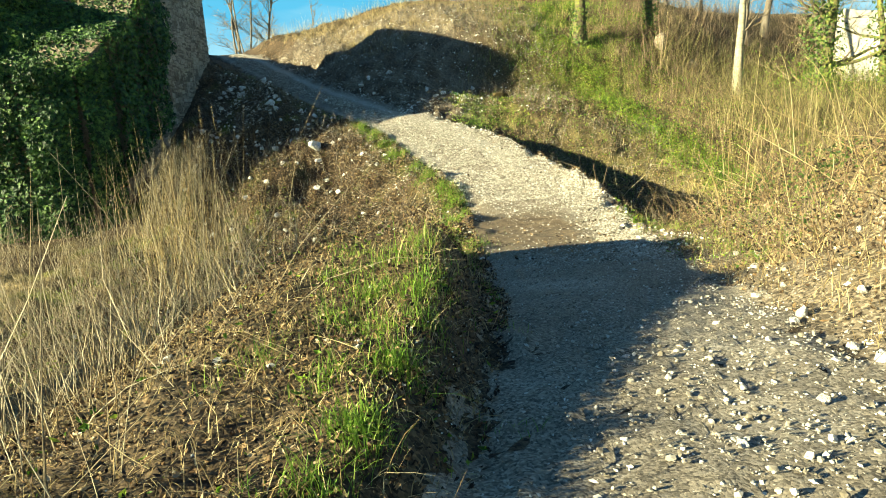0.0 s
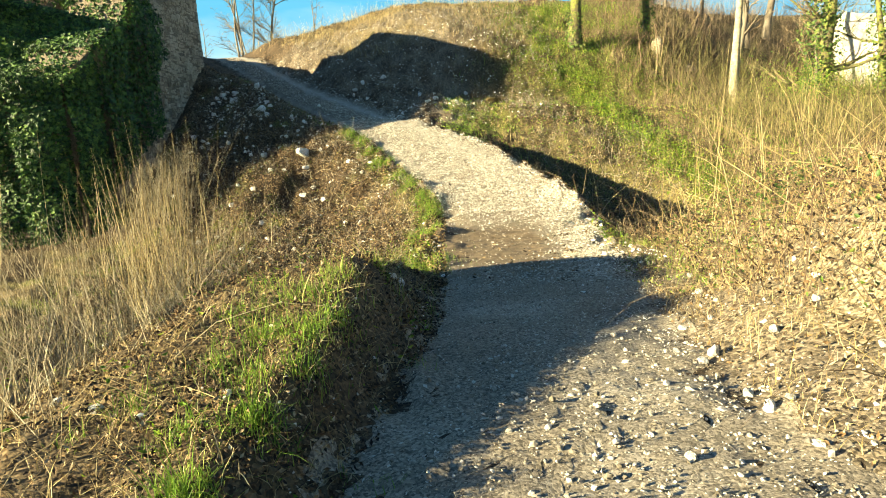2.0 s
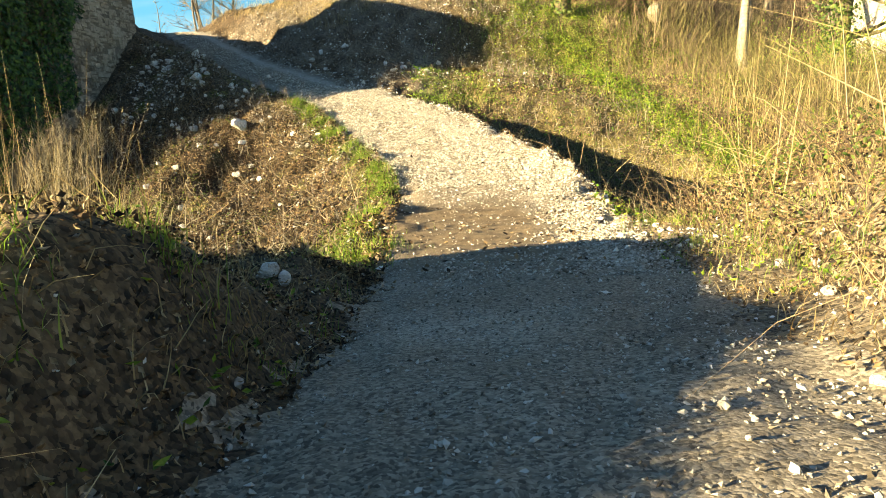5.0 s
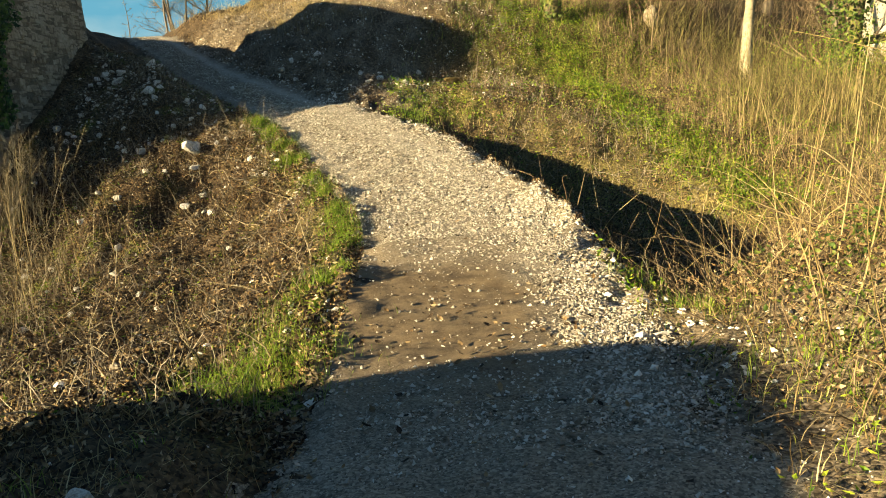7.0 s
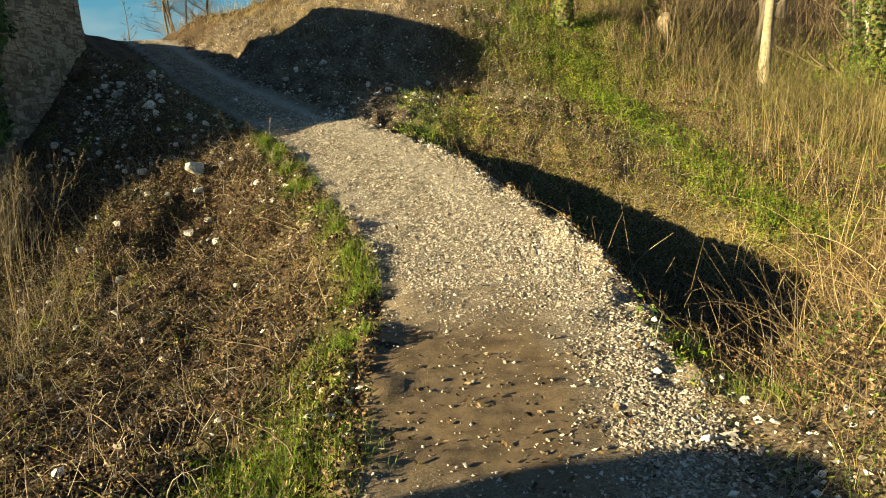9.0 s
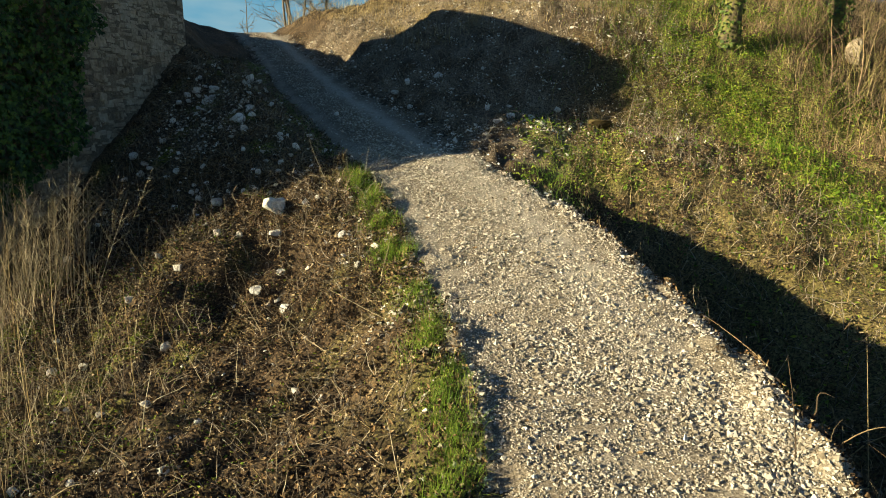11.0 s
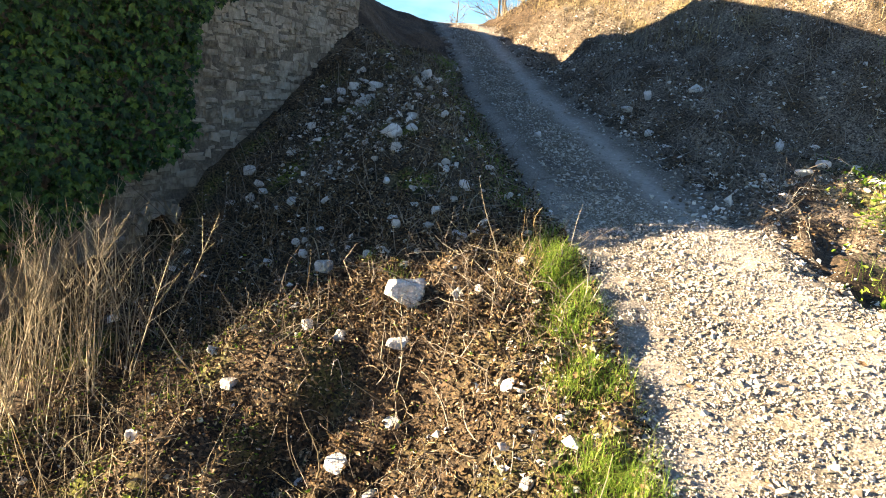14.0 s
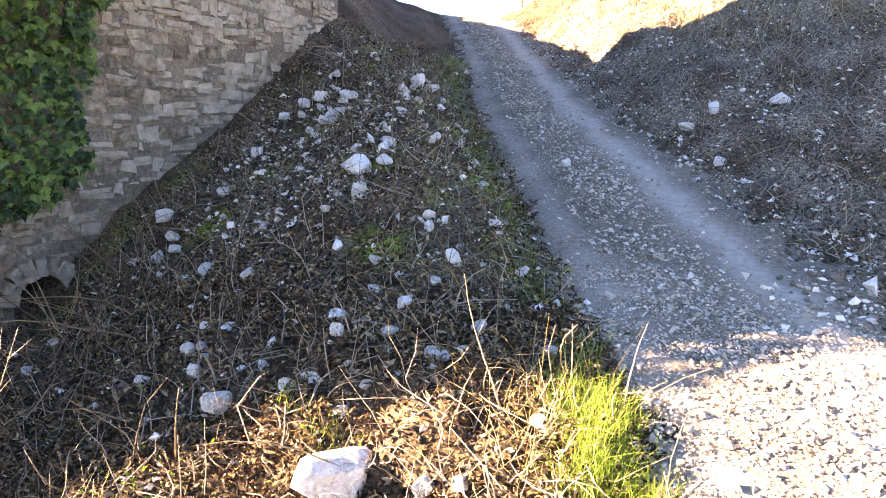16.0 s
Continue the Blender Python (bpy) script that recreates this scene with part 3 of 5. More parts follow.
def lay_stones():
    """Uneven rubble on the open part of the face, and the arch stones of the drain."""
    r = random.Random(5)
    z, count, upper = -0.55, 0, []

    def set_stone(s, w, z, h):
        mid = s + w / 2
        ground_z = height(*wall_at(mid, 0.05, 0)[:2])
        in_arch = abs(mid - ARCH_S) < ARCH_W / 2 + w / 2 + 0.03 and z + h / 2 < ARCH_Z + ARCH_H + 0.13
        if z + h < ground_z - 0.05 or z + h > wall_top(mid) or in_arch:
            return 0
        me = r.choice(WALL_STONES)
        place = Matrix.LocRotScale(wall_at(mid, r.uniform(-0.1, -0.08), z + h / 2 + r.uniform(-0.02, 0.02)),
                                             Euler((r.uniform(-0.04, 0.04), r.uniform(-0.12, 0.12), math.atan2(WALL_D[1], WALL_D[0]) + r.uniform(-0.02, 0.02))),
                                             (w * r.uniform(0.96, 1.06), r.uniform(0.125, 0.16), h * r.uniform(0.85, 1.2)))
        if count >= 290:
            upper.append((me, place))
            return 0
        ob = new("stone", me)
        ob.parent = ruin
        ob.matrix_basis = place
        return 1

    while z < 3.9:
        h = r.uniform(0.055, 0.115)
        s = (0.9 if z < 0.8 else 1.75 + 0.12 * z) + r.uniform(0, 0.2)
        while s < WALL_LEN - 0.05:
            kind = r.random()
            w = min(0.07 + 0.2 * r.random() ** 1.4, WALL_LEN - s)
            cut = r.uniform(0.35, 0.65) * h
            if kind < 0.35 or w < 0.12:
                count += set_stone(s, w, z, h)
            elif kind < 0.75:
                count += set_stone(s, w, z, cut) + set_stone(s + r.uniform(-0.03, 0.03), w, z + cut, h - cut)
            else:
                a = w * r.uniform(0.35, 0.65)
                count += set_stone(s, a, z, cut) + set_stone(s + a, w - a, z, cut) + set_stone(s, w, z + cut, h - cut)
            s += w
        z += h
    # the courses past those that can be picked apart
    bm = bmesh.new()
    for me, place in upper:
        old = len(bm.verts)
        bm.from_mesh(me)
        bm.verts.ensure_lookup_table()
        bmesh.ops.transform(bm, matrix=place, verts=bm.verts[old:])
    tagged(part("upper_courses", bm, M_WALL, ruin, "rubble courses of the wall's upper face"), kind="stuff")
    for k in range(9):
        a = math.pi * (k + 0.5) / 9
        rad = ARCH_W / 2 + 0.06
        ob = new("arch_stone", WALL_STONES[k % 14])
        ob.parent = ruin
        ob.matrix_basis = (Matrix.Translation(wall_at(ARCH_S - rad * math.cos(a), -0.05, ARCH_Z + ARCH_H - ARCH_W / 2 + rad * math.sin(a)))
                           @ Matrix.Rotation(math.atan2(WALL_D[1], WALL_D[0]), 4, 'Z') @ Matrix.Rotation(a - math.pi / 2, 4, 'Y') @ Matrix.Diagonal((0.085, 0.2, 0.13, 1)))

# ---- makers for what grows and lies in great numbers ----
RS = np.random.RandomState(11)


def join_copies(name, mat, base_co, base_faces, place, mats, smooth=False):
    """Many turned and scaled copies of one small shape as one mesh. mats: n x 3 x 3, place: n x 3."""
    n, k = len(place), len(base_co)
    co = np.einsum('nij,kj->nki', mats, base_co) + place[:, None]
    faces = (base_faces[None] + (np.arange(n) * k)[:, None, None]).reshape(-1, base_faces.shape[1])
    me = array_mesh(name, co.reshape(-1, 3), faces, smooth)
    me.materials.append(mat)
    return me


def turns(n, tilt=0.4, rs=RS):
    """Random upright turns with some tilt."""
    a, b, c = rs.rand(n) * 6.283, rs.randn(n) * tilt, rs.randn(n) * tilt
    ca, sa, cb, sb, cc, sc = np.cos(a), np.sin(a), np.cos(b), np.sin(b), np.cos(c), np.sin(c)
    o, l = np.zeros(n), np.ones(n)
    rz = np.stack([ca, -sa, o, sa, ca, o, o, o, l], 1).reshape(-1, 3, 3)
    rx = np.stack([l, o, o, o, cb, -sb, o, sb, cb], 1).reshape(-1, 3, 3)
    ry = np.stack([cc, o, sc, o, l, o, -sc, o, cc], 1).reshape(-1, 3, 3)
    return rz @ rx @ ry


def ico(jitter, seed):
    bm = bmesh.new()
    bmesh.ops.create_icosphere(bm, subdivisions=1, radius=1)
    r = np.random.RandomState(seed)
    co = np.array([v.co[:] for v in bm.verts])
    co *= (1 + jitter * r.uniform(-1, 1, (len(co), 1)))
    co += jitter * 0.5 * r.uniform(-1, 1, co.shape)
    faces = np.array([[v.index for v in f.verts] for f in bm.faces])
    bm.free()
    return co, faces


def chip(jitter, seed):
    """A broken chip of stone: a skewed, flattened eight-sided lump."""
    r = np.random.RandomState(seed)
    co = np.array([(1, 0, 0), (0, 1, 0), (-1, 0, 0), (0, -1, 0), (0.25, 0.2, 1), (0, 0, -0.8)], float)
    co += r.uniform(-jitter, jitter, co.shape)
    return co, np.array([(0, 1, 4), (1, 2, 4), (2, 3, 4), (3, 0, 4), (1, 0, 5), (2, 1, 5), (3, 2, 5), (0, 3, 5)])


def stuff(name, me, label, category):
    return tagged(new(name, me), label, category, kind="stuff")


def pick(n, x0, x1, y0, y1, keep, rs=RS):
    """About n random spots in a stretch, kept by a share between 0 and 1."""
    x, y = rs.uniform(x0, x1, n), rs.uniform(y0, y1, n)
    m = rs.rand(n) < keep(x, y)
    return x[m], y[m]


def lines_at(y):
    lx, _ = land_lines(y)
    return lx


def box(x, y, x0, x1, y0, y1, soft=0.3):
    return np.clip((x - x0) / soft + 0.5, 0, 1) * np.clip((x1 - x) / soft + 0.5, 0, 1) * np.clip((y - y0) / soft + 0.5, 0, 1) * np.clip((y1 - y) / soft + 0.5, 0, 1)


def stones_mesh(name, mat, x, y, size, sink=0.3, flat=0.65, seed=1, shape=None):
    """Loose chips of several shapes, resting on the land."""
    n = len(x)
    rs = np.random.RandomState(seed)
    m = turns(n, 0.3, rs)
    s = size[:, None] * np.stack([rs.uniform(0.75, 1.3, n), rs.uniform(0.7, 1.1, n), rs.uniform(flat * 0.7, flat * 1.3, n)], 1)
    m = m * s[:, None, :]
    place = np.stack([x, y, land(x, y) + 0.014 * np.clip(path_share(x, y) * 2, 0, 1) + s[:, 2] * (1 - 2 * sink)], 1)
    cos, fcs, base = [], [], 0
    for k in range(8):
        co, faces = (shape or chip)(0.42 if shape is None else 0.3, seed * 10 + k)
        sel = slice(k, n, 8)
        q = np.einsum('nij,kj->nki', m[sel], co) + place[sel][:, None]
        cos.append(q.reshape(-1, 3))
        fcs.append((faces[None] + (np.arange(len(q)) * len(co))[:, None, None]).reshape(-1, 3) + base)
        base += len(q) * len(co)
    me = array_mesh(name, np.concatenate(cos), np.concatenate(fcs), False)
    me.materials.append(mat)
    return me


def tube_bundle(name, mat, root, tip_way, length, thick, droop, sides=3, segs=4, seed=1, wave=0.04):
    """Thin tapering stems: from each root along its way, bending and drooping."""
    rs = np.random.RandomState(seed)
    n = len(root)
    t = np.linspace(0, 1, segs + 1)
    way = tip_way / np.linalg.norm(tip_way, axis=1)[:, None]
    side = np.cross(way, np.array([0.31, 0.27, 0.91]))
    side /= np.linalg.norm(side, axis=1)[:, None] + 1e-9
    up = np.cross(side, way)
    centre = root[:, None] + way[:, None] * (t[None, :, None] * length[:, None, None])
    centre[:, :, 2] -= (droop * length)[:, None] * t[None] ** 2.2
    k1, k2 = rs.randn(n, 1) * wave, rs.randn(n, 1) * wave
    bend = np.sin(t[None] * 3.0 + rs.rand(n, 1) * 6) * length[:, None]
    centre += side[:, None] * (bend * k1)[:, :, None] * t[None, :, None] ** 0.5 + up[:, None] * (bend * k2)[:, :, None] * t[None, :, None] ** 0.5
    rad = thick[:, None] * (1 - 0.75 * t[None])
    a = np.arange(sides) * 6.283 / sides
    ring = (side[:, None, None] * np.cos(a)[None, None, :, None] + up[:, None, None] * np.sin(a)[None, None, :, None]) * rad[:, :, None, None]
    co = (centre[:, :, None] + ring).reshape(-1, 3)
    per = (segs + 1) * sides
    i, j = np.meshgrid(np.arange(segs), np.arange(sides), indexing='ij')
    q = np.stack([i * sides + j, i * sides + (j + 1) % sides, (i + 1) * sides + (j + 1) % sides, (i + 1) * sides + j], -1).reshape(-1, 4)
    faces = (q[None] + (np.arange(n) * per)[:, None, None]).reshape(-1, 4)
    me = array_mesh(name, co, faces, True)
    me.materials.append(mat)
    return me


def blades_mesh(name, mat, root, length, lean, width, seed=1):
    """Grass blades: narrow strips, folded a little and bending over."""
    rs = np.random.RandomState(seed)
    n = len(root)
    a = rs.rand(n) * 6.283
    out = np.stack([np.cos(a), np.sin(a), np.zeros(n)], 1)
    side = np.stack([-np.sin(a), np.cos(a), np.zeros(n)], 1)
    t = np.array([0, 0.4, 0.75, 1.0])
    w = np.array([1, 0.8, 0.5, 0.06])
    c = root[:, None] + out[:, None] * (lean * length)[:, None, None] * (t ** 1.8)[None, :, None]
    c[:, :, 2] += length[:, None] * (t - 0.35 * np.minimum(lean, 1.4)[:, None] * t ** 2.4)
    l = c - side[:, None] * (width[:, None] * w)[:, :, None] / 2
    r = c + side[:, None] * (width[:, None] * w)[:, :, None] / 2
    co = np.stack([l, r], 2).reshape(-1, 3)
    q = np.array([[2 * i, 2 * i + 1, 2 * i + 3, 2 * i + 2] for i in range(3)])
    faces = (q[None] + (np.arange(n) * 8)[:, None, None]).reshape(-1, 4)
    me = array_mesh(name, co, faces, True)
    me.materials.append(mat)
    return me


LEAF_CO = np.array([(-1, 0, 0.12), (-0.35, 0.48, 0.05), (-0.35, -0.48, 0.05), (0.35, 0.5, -0.04), (0.35, -0.5, -0.04), (1.0, 0, 0.2), (-0.35, 0, -0.12), (0.35, 0, -0.16)], float)
LEAF_F = np.array([(0, 2, 6, 1), (1, 6, 7, 3), (6, 2, 4, 7), (3, 7, 4, 5)])
LITTER_CO = np.array([(-1, 0, 0.22), (-0.1, 0.46, 0.2), (1, 0.1, 0.34), (-0.15, -0.48, 0.1), (0.05, 0, -0.16)], float)
LITTER_F = np.array([(0, 4, 2, 1), (0, 3, 2, 4)])
IVY_CO = np.array([(0, -0.55, 0), (0.55, -0.5, 0.10), (0.95, 0.1, 0.02), (0.42, 0.25, 0.12), (0.0, 1.0, -0.05), (-0.42, 0.25, 0.12), (-0.95, 0.1, 0.02), (-0.55, -0.5, 0.10)], float)
IVY_F = np.array([(0, 1, 2, 3), (0, 3, 4, 5), (0, 5, 6, 7)])


def leaves_mesh(name, mat, x, y, size, lift, tilt=0.45, seed=1, co=LEAF_CO, faces=LEAF_F):
    rs = np.random.RandomState(seed)
    n = len(x)
    m = turns(n, tilt, rs) * (size * 0.5)[:, None, None]
    place = np.stack([x, y, land(x, y) + lift], 1)
    return join_copies(name, mat, co, faces, place, m)


# ---- loose stone ----
def gravel():
    def on_path(x, y):
        lx = lines_at(y)
        u = (x - lx[:, 3]) / (lx[:, 4] - lx[:, 3])
        inside = np.clip((u + 0.03) / 0.06, 0, 1) * np.clip((1.05 - u) / 0.06, 0, 1)
        mud = np.clip(1.4 * np.exp(-((y - 6.85) / 1.15) ** 2), 0, 1) * np.clip((0.76 - u + 0.06 * wobble(x, y, 0.6, 37)) / 0.12, 0, 1)
        track = np.exp(-((u - 0.13) / 0.10) ** 2) + 0.85 * np.exp(-((u - 0.72) / 0.13) ** 2) * np.clip((y - 10) / 2, 0, 1)
        # pale gravel thinned where the lower and upper path lie in shade, darkening them
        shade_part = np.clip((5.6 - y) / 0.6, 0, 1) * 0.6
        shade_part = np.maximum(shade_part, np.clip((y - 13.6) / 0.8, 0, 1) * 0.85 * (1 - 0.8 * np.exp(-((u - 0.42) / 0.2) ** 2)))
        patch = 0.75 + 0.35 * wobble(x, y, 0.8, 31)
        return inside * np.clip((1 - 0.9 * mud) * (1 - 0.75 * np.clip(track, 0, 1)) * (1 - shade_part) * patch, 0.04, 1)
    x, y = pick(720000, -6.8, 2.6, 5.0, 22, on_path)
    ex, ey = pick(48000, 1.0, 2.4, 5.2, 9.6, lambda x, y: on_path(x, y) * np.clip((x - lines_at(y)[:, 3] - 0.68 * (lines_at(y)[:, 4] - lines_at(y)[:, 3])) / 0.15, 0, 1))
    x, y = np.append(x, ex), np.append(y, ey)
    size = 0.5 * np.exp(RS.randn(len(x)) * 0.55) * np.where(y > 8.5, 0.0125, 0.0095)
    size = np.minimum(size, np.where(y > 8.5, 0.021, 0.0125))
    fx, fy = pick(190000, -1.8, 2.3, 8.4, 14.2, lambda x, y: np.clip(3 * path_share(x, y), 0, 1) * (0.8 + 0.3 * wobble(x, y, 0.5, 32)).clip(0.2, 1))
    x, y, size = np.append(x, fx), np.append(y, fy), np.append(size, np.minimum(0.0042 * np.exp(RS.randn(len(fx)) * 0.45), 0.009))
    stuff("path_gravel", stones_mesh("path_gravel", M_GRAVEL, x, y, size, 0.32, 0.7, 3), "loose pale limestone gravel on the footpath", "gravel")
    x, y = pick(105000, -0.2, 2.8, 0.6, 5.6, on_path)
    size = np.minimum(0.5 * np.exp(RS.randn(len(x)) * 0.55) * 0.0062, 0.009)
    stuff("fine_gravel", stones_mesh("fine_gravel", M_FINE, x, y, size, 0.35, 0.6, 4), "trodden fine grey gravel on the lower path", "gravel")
    # coarse broken stone by the lower path
    x, y = pick(9000, 0.3, 2.6, 0.6, 3.6, lambda x, y: np.clip(0.75 * np.exp(-((x - 0.85 - 0.2 * (y - 1.5)) / 0.55) ** 2 - ((y - 1.75) / 0.75) ** 2) + 0.10 * box(x, y, 1.0, 2.5, 1.2, 3.6), 0, 1))
    size = np.minimum(0.5 * np.exp(RS.randn(len(x)) * 0.65) * 0.0085, 0.0135)
    stuff("coarse_gravel", stones_mesh("coarse_gravel", M_GRAVEL, x, y, size, 0.38, 0.75, 6, ico), "coarse broken limestone on the lower path", "gravel")
    # crushed stone along the verge and in the rubble slopes
    def verge(x, y):
        lx = lines_at(y)
        left = np.exp(-((x - lx[:, 3] + 0.12) / 0.16) ** 2) * 0.5
        right = np.exp(-((x - lx[:, 4] - 0.12) / 0.18) ** 2) * 0.7
        mound = 0.65 * box(x, y, -5.2, -1.5, 12.3, 18) * (0.5 + 0.7 * wobble(x, y, 0.9, 36)).clip(0.1, 1) * (x < lx[:, 3])
        bank = 0.55 * box(x, y, -4, 3.2, 14.2, 21) * (0.5 + 0.7 * wobble(x, y, 1.3, 35)).clip(0.1, 1) * (x > lx[:, 4])
        slope = 0.10 * box(x, y, -4.2, 0.2, 4.8, 12.4) * (x < lx[:, 3])
        near = 0.22 * box(x, y, 1.2, 3.0, 0, 6.4) + 0.12 * box(x, y, -2.0, 0.4, 0.3, 4.6)
        return np.clip(left + right + mound + bank + slope + near, 0, 1)
    x, y = pick(105000, -5.4, 4.0, 0.3, 21, verge)
    size = 0.5 * np.exp(RS.randn(len(x)) * 0.55) * np.where(y < 5.5, 0.008, 0.018)
    bx, by = pick(26000, -4.5, 3.2, 14.0, 20.6, lambda x, y: (x > lines_at(y)[:, 4] + 0.05) * (1.1 * wobble(x, y, 0.8, 38) - 0.1).clip(0.05, 1))
    x, y, size = np.append(x, bx), np.append(y, by), np.append(size, np.minimum(0.0098 * np.exp(RS.randn(len(bx)) * 0.55), 0.03))
    for cx, cy, rr, n in ((0.72, 15.35, 0.22, 260), (1.15, 15.7, 0.2, 160), (2.25, 15.4, 0.22, 160), (-1.15, 12.0, 0.16, 160), (-0.95, 11.5, 0.15, 140), (-0.5, 10.4, 0.14, 160), (-3.3, 14.6, 0.4, 300), (-3.9, 15.2, 0.35, 260), (-3.9, 14.5, 0.3, 350), (-4.35, 14.8, 0.25, 300), (-3.6, 14.0, 0.25, 150), (-0.6, 14.3, 0.15, 160), (-0.2, 14.9, 0.2, 200)):
        x, y, size = np.append(x, cx + RS.randn(n) * rr), np.append(y, cy + RS.randn(n) * rr), np.append(size, 0.012 * np.exp(RS.randn(n) * 0.5))
    stuff("scattered_stones", stones_mesh("scattered_stones", M_CHIP, x, y, size, 0.25, 0.7, 7), "small limestone chips strewn over soil and dead leaves", "stones")


def rock_mesh(seed, cuts=3):
    r = np.random.RandomState(seed)
    bm = bmesh.new()
    bmesh.ops.create_icosphere(bm, subdivisions=cuts, radius=0.5)
    sides = [Vector(v) + Vector(r.randn(3)) * 0.42 for v in ((1, 0, 0), (-1, 0, 0), (0, 1, 0), (0, -1, 0), (0, 0, 1), (0, 0, -1))]
    planes = [v.normalized() for v in sides] + [Vector(r.randn(3)).normalized() for _ in range(7)]
    cut = np.append(r.uniform(0.22, 0.36, 6), r.uniform(0.19, 0.35, 7))
    for v in bm.verts:
        for p, c in zip(planes, cut):
            d = v.co.dot(p) - c
            if d > 0:
                v.co -= p * d
        v.co += v.co.normalized() * (noise.noise(v.co * 4 + Vector((seed, 0, 0))) * 0.04 + noise.noise(v.co * 13 + Vector((0, seed, 0))) * 0.035)
    me = bpy.data.meshes.new("white_rock")
    bm.to_mesh(me)
    bm.free()
    me.materials.append(M_ROCK)
    return me


ROCKS = [rock_mesh(k) for k in range(9)]
SMALL_ROCKS = [rock_mesh(k, 2) for k in range(20, 29)]


def rock(x, y, size, turn=0.0, tall=0.7, k=0, label="pale broken limestone rock lying on the leafy slope"):
    ob = new("white_rock", (ROCKS if size > 0.13 else SMALL_ROCKS)[k % 9])
    ob.matrix_basis = rock_place(x, y, size, turn, tall)
    return tagged(ob, label, "rock", group="limestone rocks on the slope")


def rock_place(x, y, size, turn, tall):
    return Matrix.LocRotScale((x, y, height(x, y) + size * tall * 0.28), Euler((0.15 * math.sin(7 * x), 0.15 * math.cos(5 * y), turn)), (size, size * 0.78, size * tall))


def rocks():
    r = random.Random(8)
    # the stones that can be told apart: x, y, width
    big = [(-2.17, 12.46, 0.31), (-2.10, 12.24, 0.17), (-4.70, 13.98, 0.15), (-4.69, 13.72, 0.13), (-4.45, 13.70, 0.15), (-3.63, 13.12, 0.07), (-3.25, 13.08, 0.11), (-3.26, 12.84, 0.11),
           (-3.45, 13.43, 0.10), (-2.72, 13.23, 0.14), (-2.75, 13.59, 0.10), (-2.69, 14.05, 0.11), (-2.65, 13.96, 0.10), (-2.37, 13.71, 0.11), (-2.57, 13.54, 0.08), (-2.41, 13.17, 0.10),
           (-2.61, 13.04, 0.10), (-2.15, 13.07, 0.10), (-2.02, 13.14, 0.09), (-2.07, 13.39, 0.10), (-1.72, 13.34, 0.09), (-2.07, 13.94, 0.10), (-2.97, 12.67, 0.17), (-2.36, 12.74, 0.08)]
    mound = [(-1.89, 12.55, 0.12), (-2.94, 12.95, 0.09), (-2.67, 12.80, 0.10), (-3.32, 12.95, 0.08), (-3.20, 14.09, 0.14), (-3.32, 14.28, 0.21), (-3.17, 14.33, 0.13), (-3.31, 14.60, 0.16),
             (-3.54, 14.16, 0.09), (-4.17, 15.40, 0.17), (-4.45, 15.39, 0.18), (-4.57, 15.35, 0.14), (-4.59, 15.12, 0.15), (-4.19, 15.18, 0.14), (-3.79, 15.86, 0.19), (-3.77, 15.56, 0.16),
             (-4.72, 16.62, 0.15), (-1.39, 16.26, 0.14), (-2.44, 15.82, 0.11), (-1.60, 13.89, 0.08), (-1.81, 13.70, 0.08), (-1.71, 16.76, 0.15), (-2.83, 12.47, 0.07), (-2.68, 12.49, 0.06), (-3.51, 12.76, 0.09)]
    slope = [(-1.42, 8.70, 0.14), (-1.72, 9.10, 0.12), (-2.60, 10.75, 0.14), (-3.22, 11.25, 0.13), (-1.64, 11.15, 0.12), (-2.95, 11.70, 0.15),
             (-2.05, 11.5, 0.15), (-1.95, 11.9, 0.13), (-2.5, 12.2, 0.12), (-1.75, 12.55, 0.08), (-2.75, 12.2, 0.12), (-3.6, 10.6, 0.12), (-0.9, 9.8, 0.08), (-2.3, 9.9, 0.1),
             (-1.05, 17.2, 0.2), (-1.55, 17.0, 0.15), (-0.15, 15.9, 0.13), (0.2, 15.6, 0.16), (0.05, 15.2, 0.13), (0.5, 15.9, 0.12), (0.9, 16.2, 0.13)]
    low = [(-0.01, 4.62, 0.30), (0.07, 4.57, 0.2), (-0.17, 4.45, 0.22), (2.12, 4.81, 0.12), (2.26, 4.77, 0.16), (1.95, 4.15, 0.14), (1.47, 2.18, 0.17), (1.5, 2.75, 0.17), (1.43, 2.68, 0.13), (1.46, 2.31, 0.13), (1.55, 3.28, 0.13), (1.49, 1.91, 0.12), (1.38, 2.85, 0.11), (1.1, 1.87, 0.12), (-0.28, 2.0, 0.12), (-0.75, 2.1, 0.14), (-1.0, 2.3, 0.12), (0.32, 1.95, 0.07),
           (2.0, 2.9, 0.15), (2.15, 3.2, 0.13), (1.75, 2.75, 0.14), (1.55, 2.2, 0.10), (1.95, 2.35, 0.12), (1.7, 3.3, 0.10), (2.25, 3.6, 0.12), (2.0, 4.1, 0.1),
           (0.75, 1.62, 0.11), (0.92, 1.7, 0.09), (0.62, 1.72, 0.08), (1.1, 1.55, 0.1), (0.85, 1.9, 0.09), (1.05, 1.95, 0.08), (0.7, 1.45, 0.09), (1.25, 1.75, 0.09)]
    for x, y, w in big + mound + slope + low:
        rock(x, y, w * (0.50 if y < 5 else 1.15), r.uniform(0, 6), r.uniform(0.62, 0.85), r.randrange(9))
    for _ in range(140):
        y = r.uniform(12.8, 16.8)
        lx = lines_at(np.array([y]))[0]
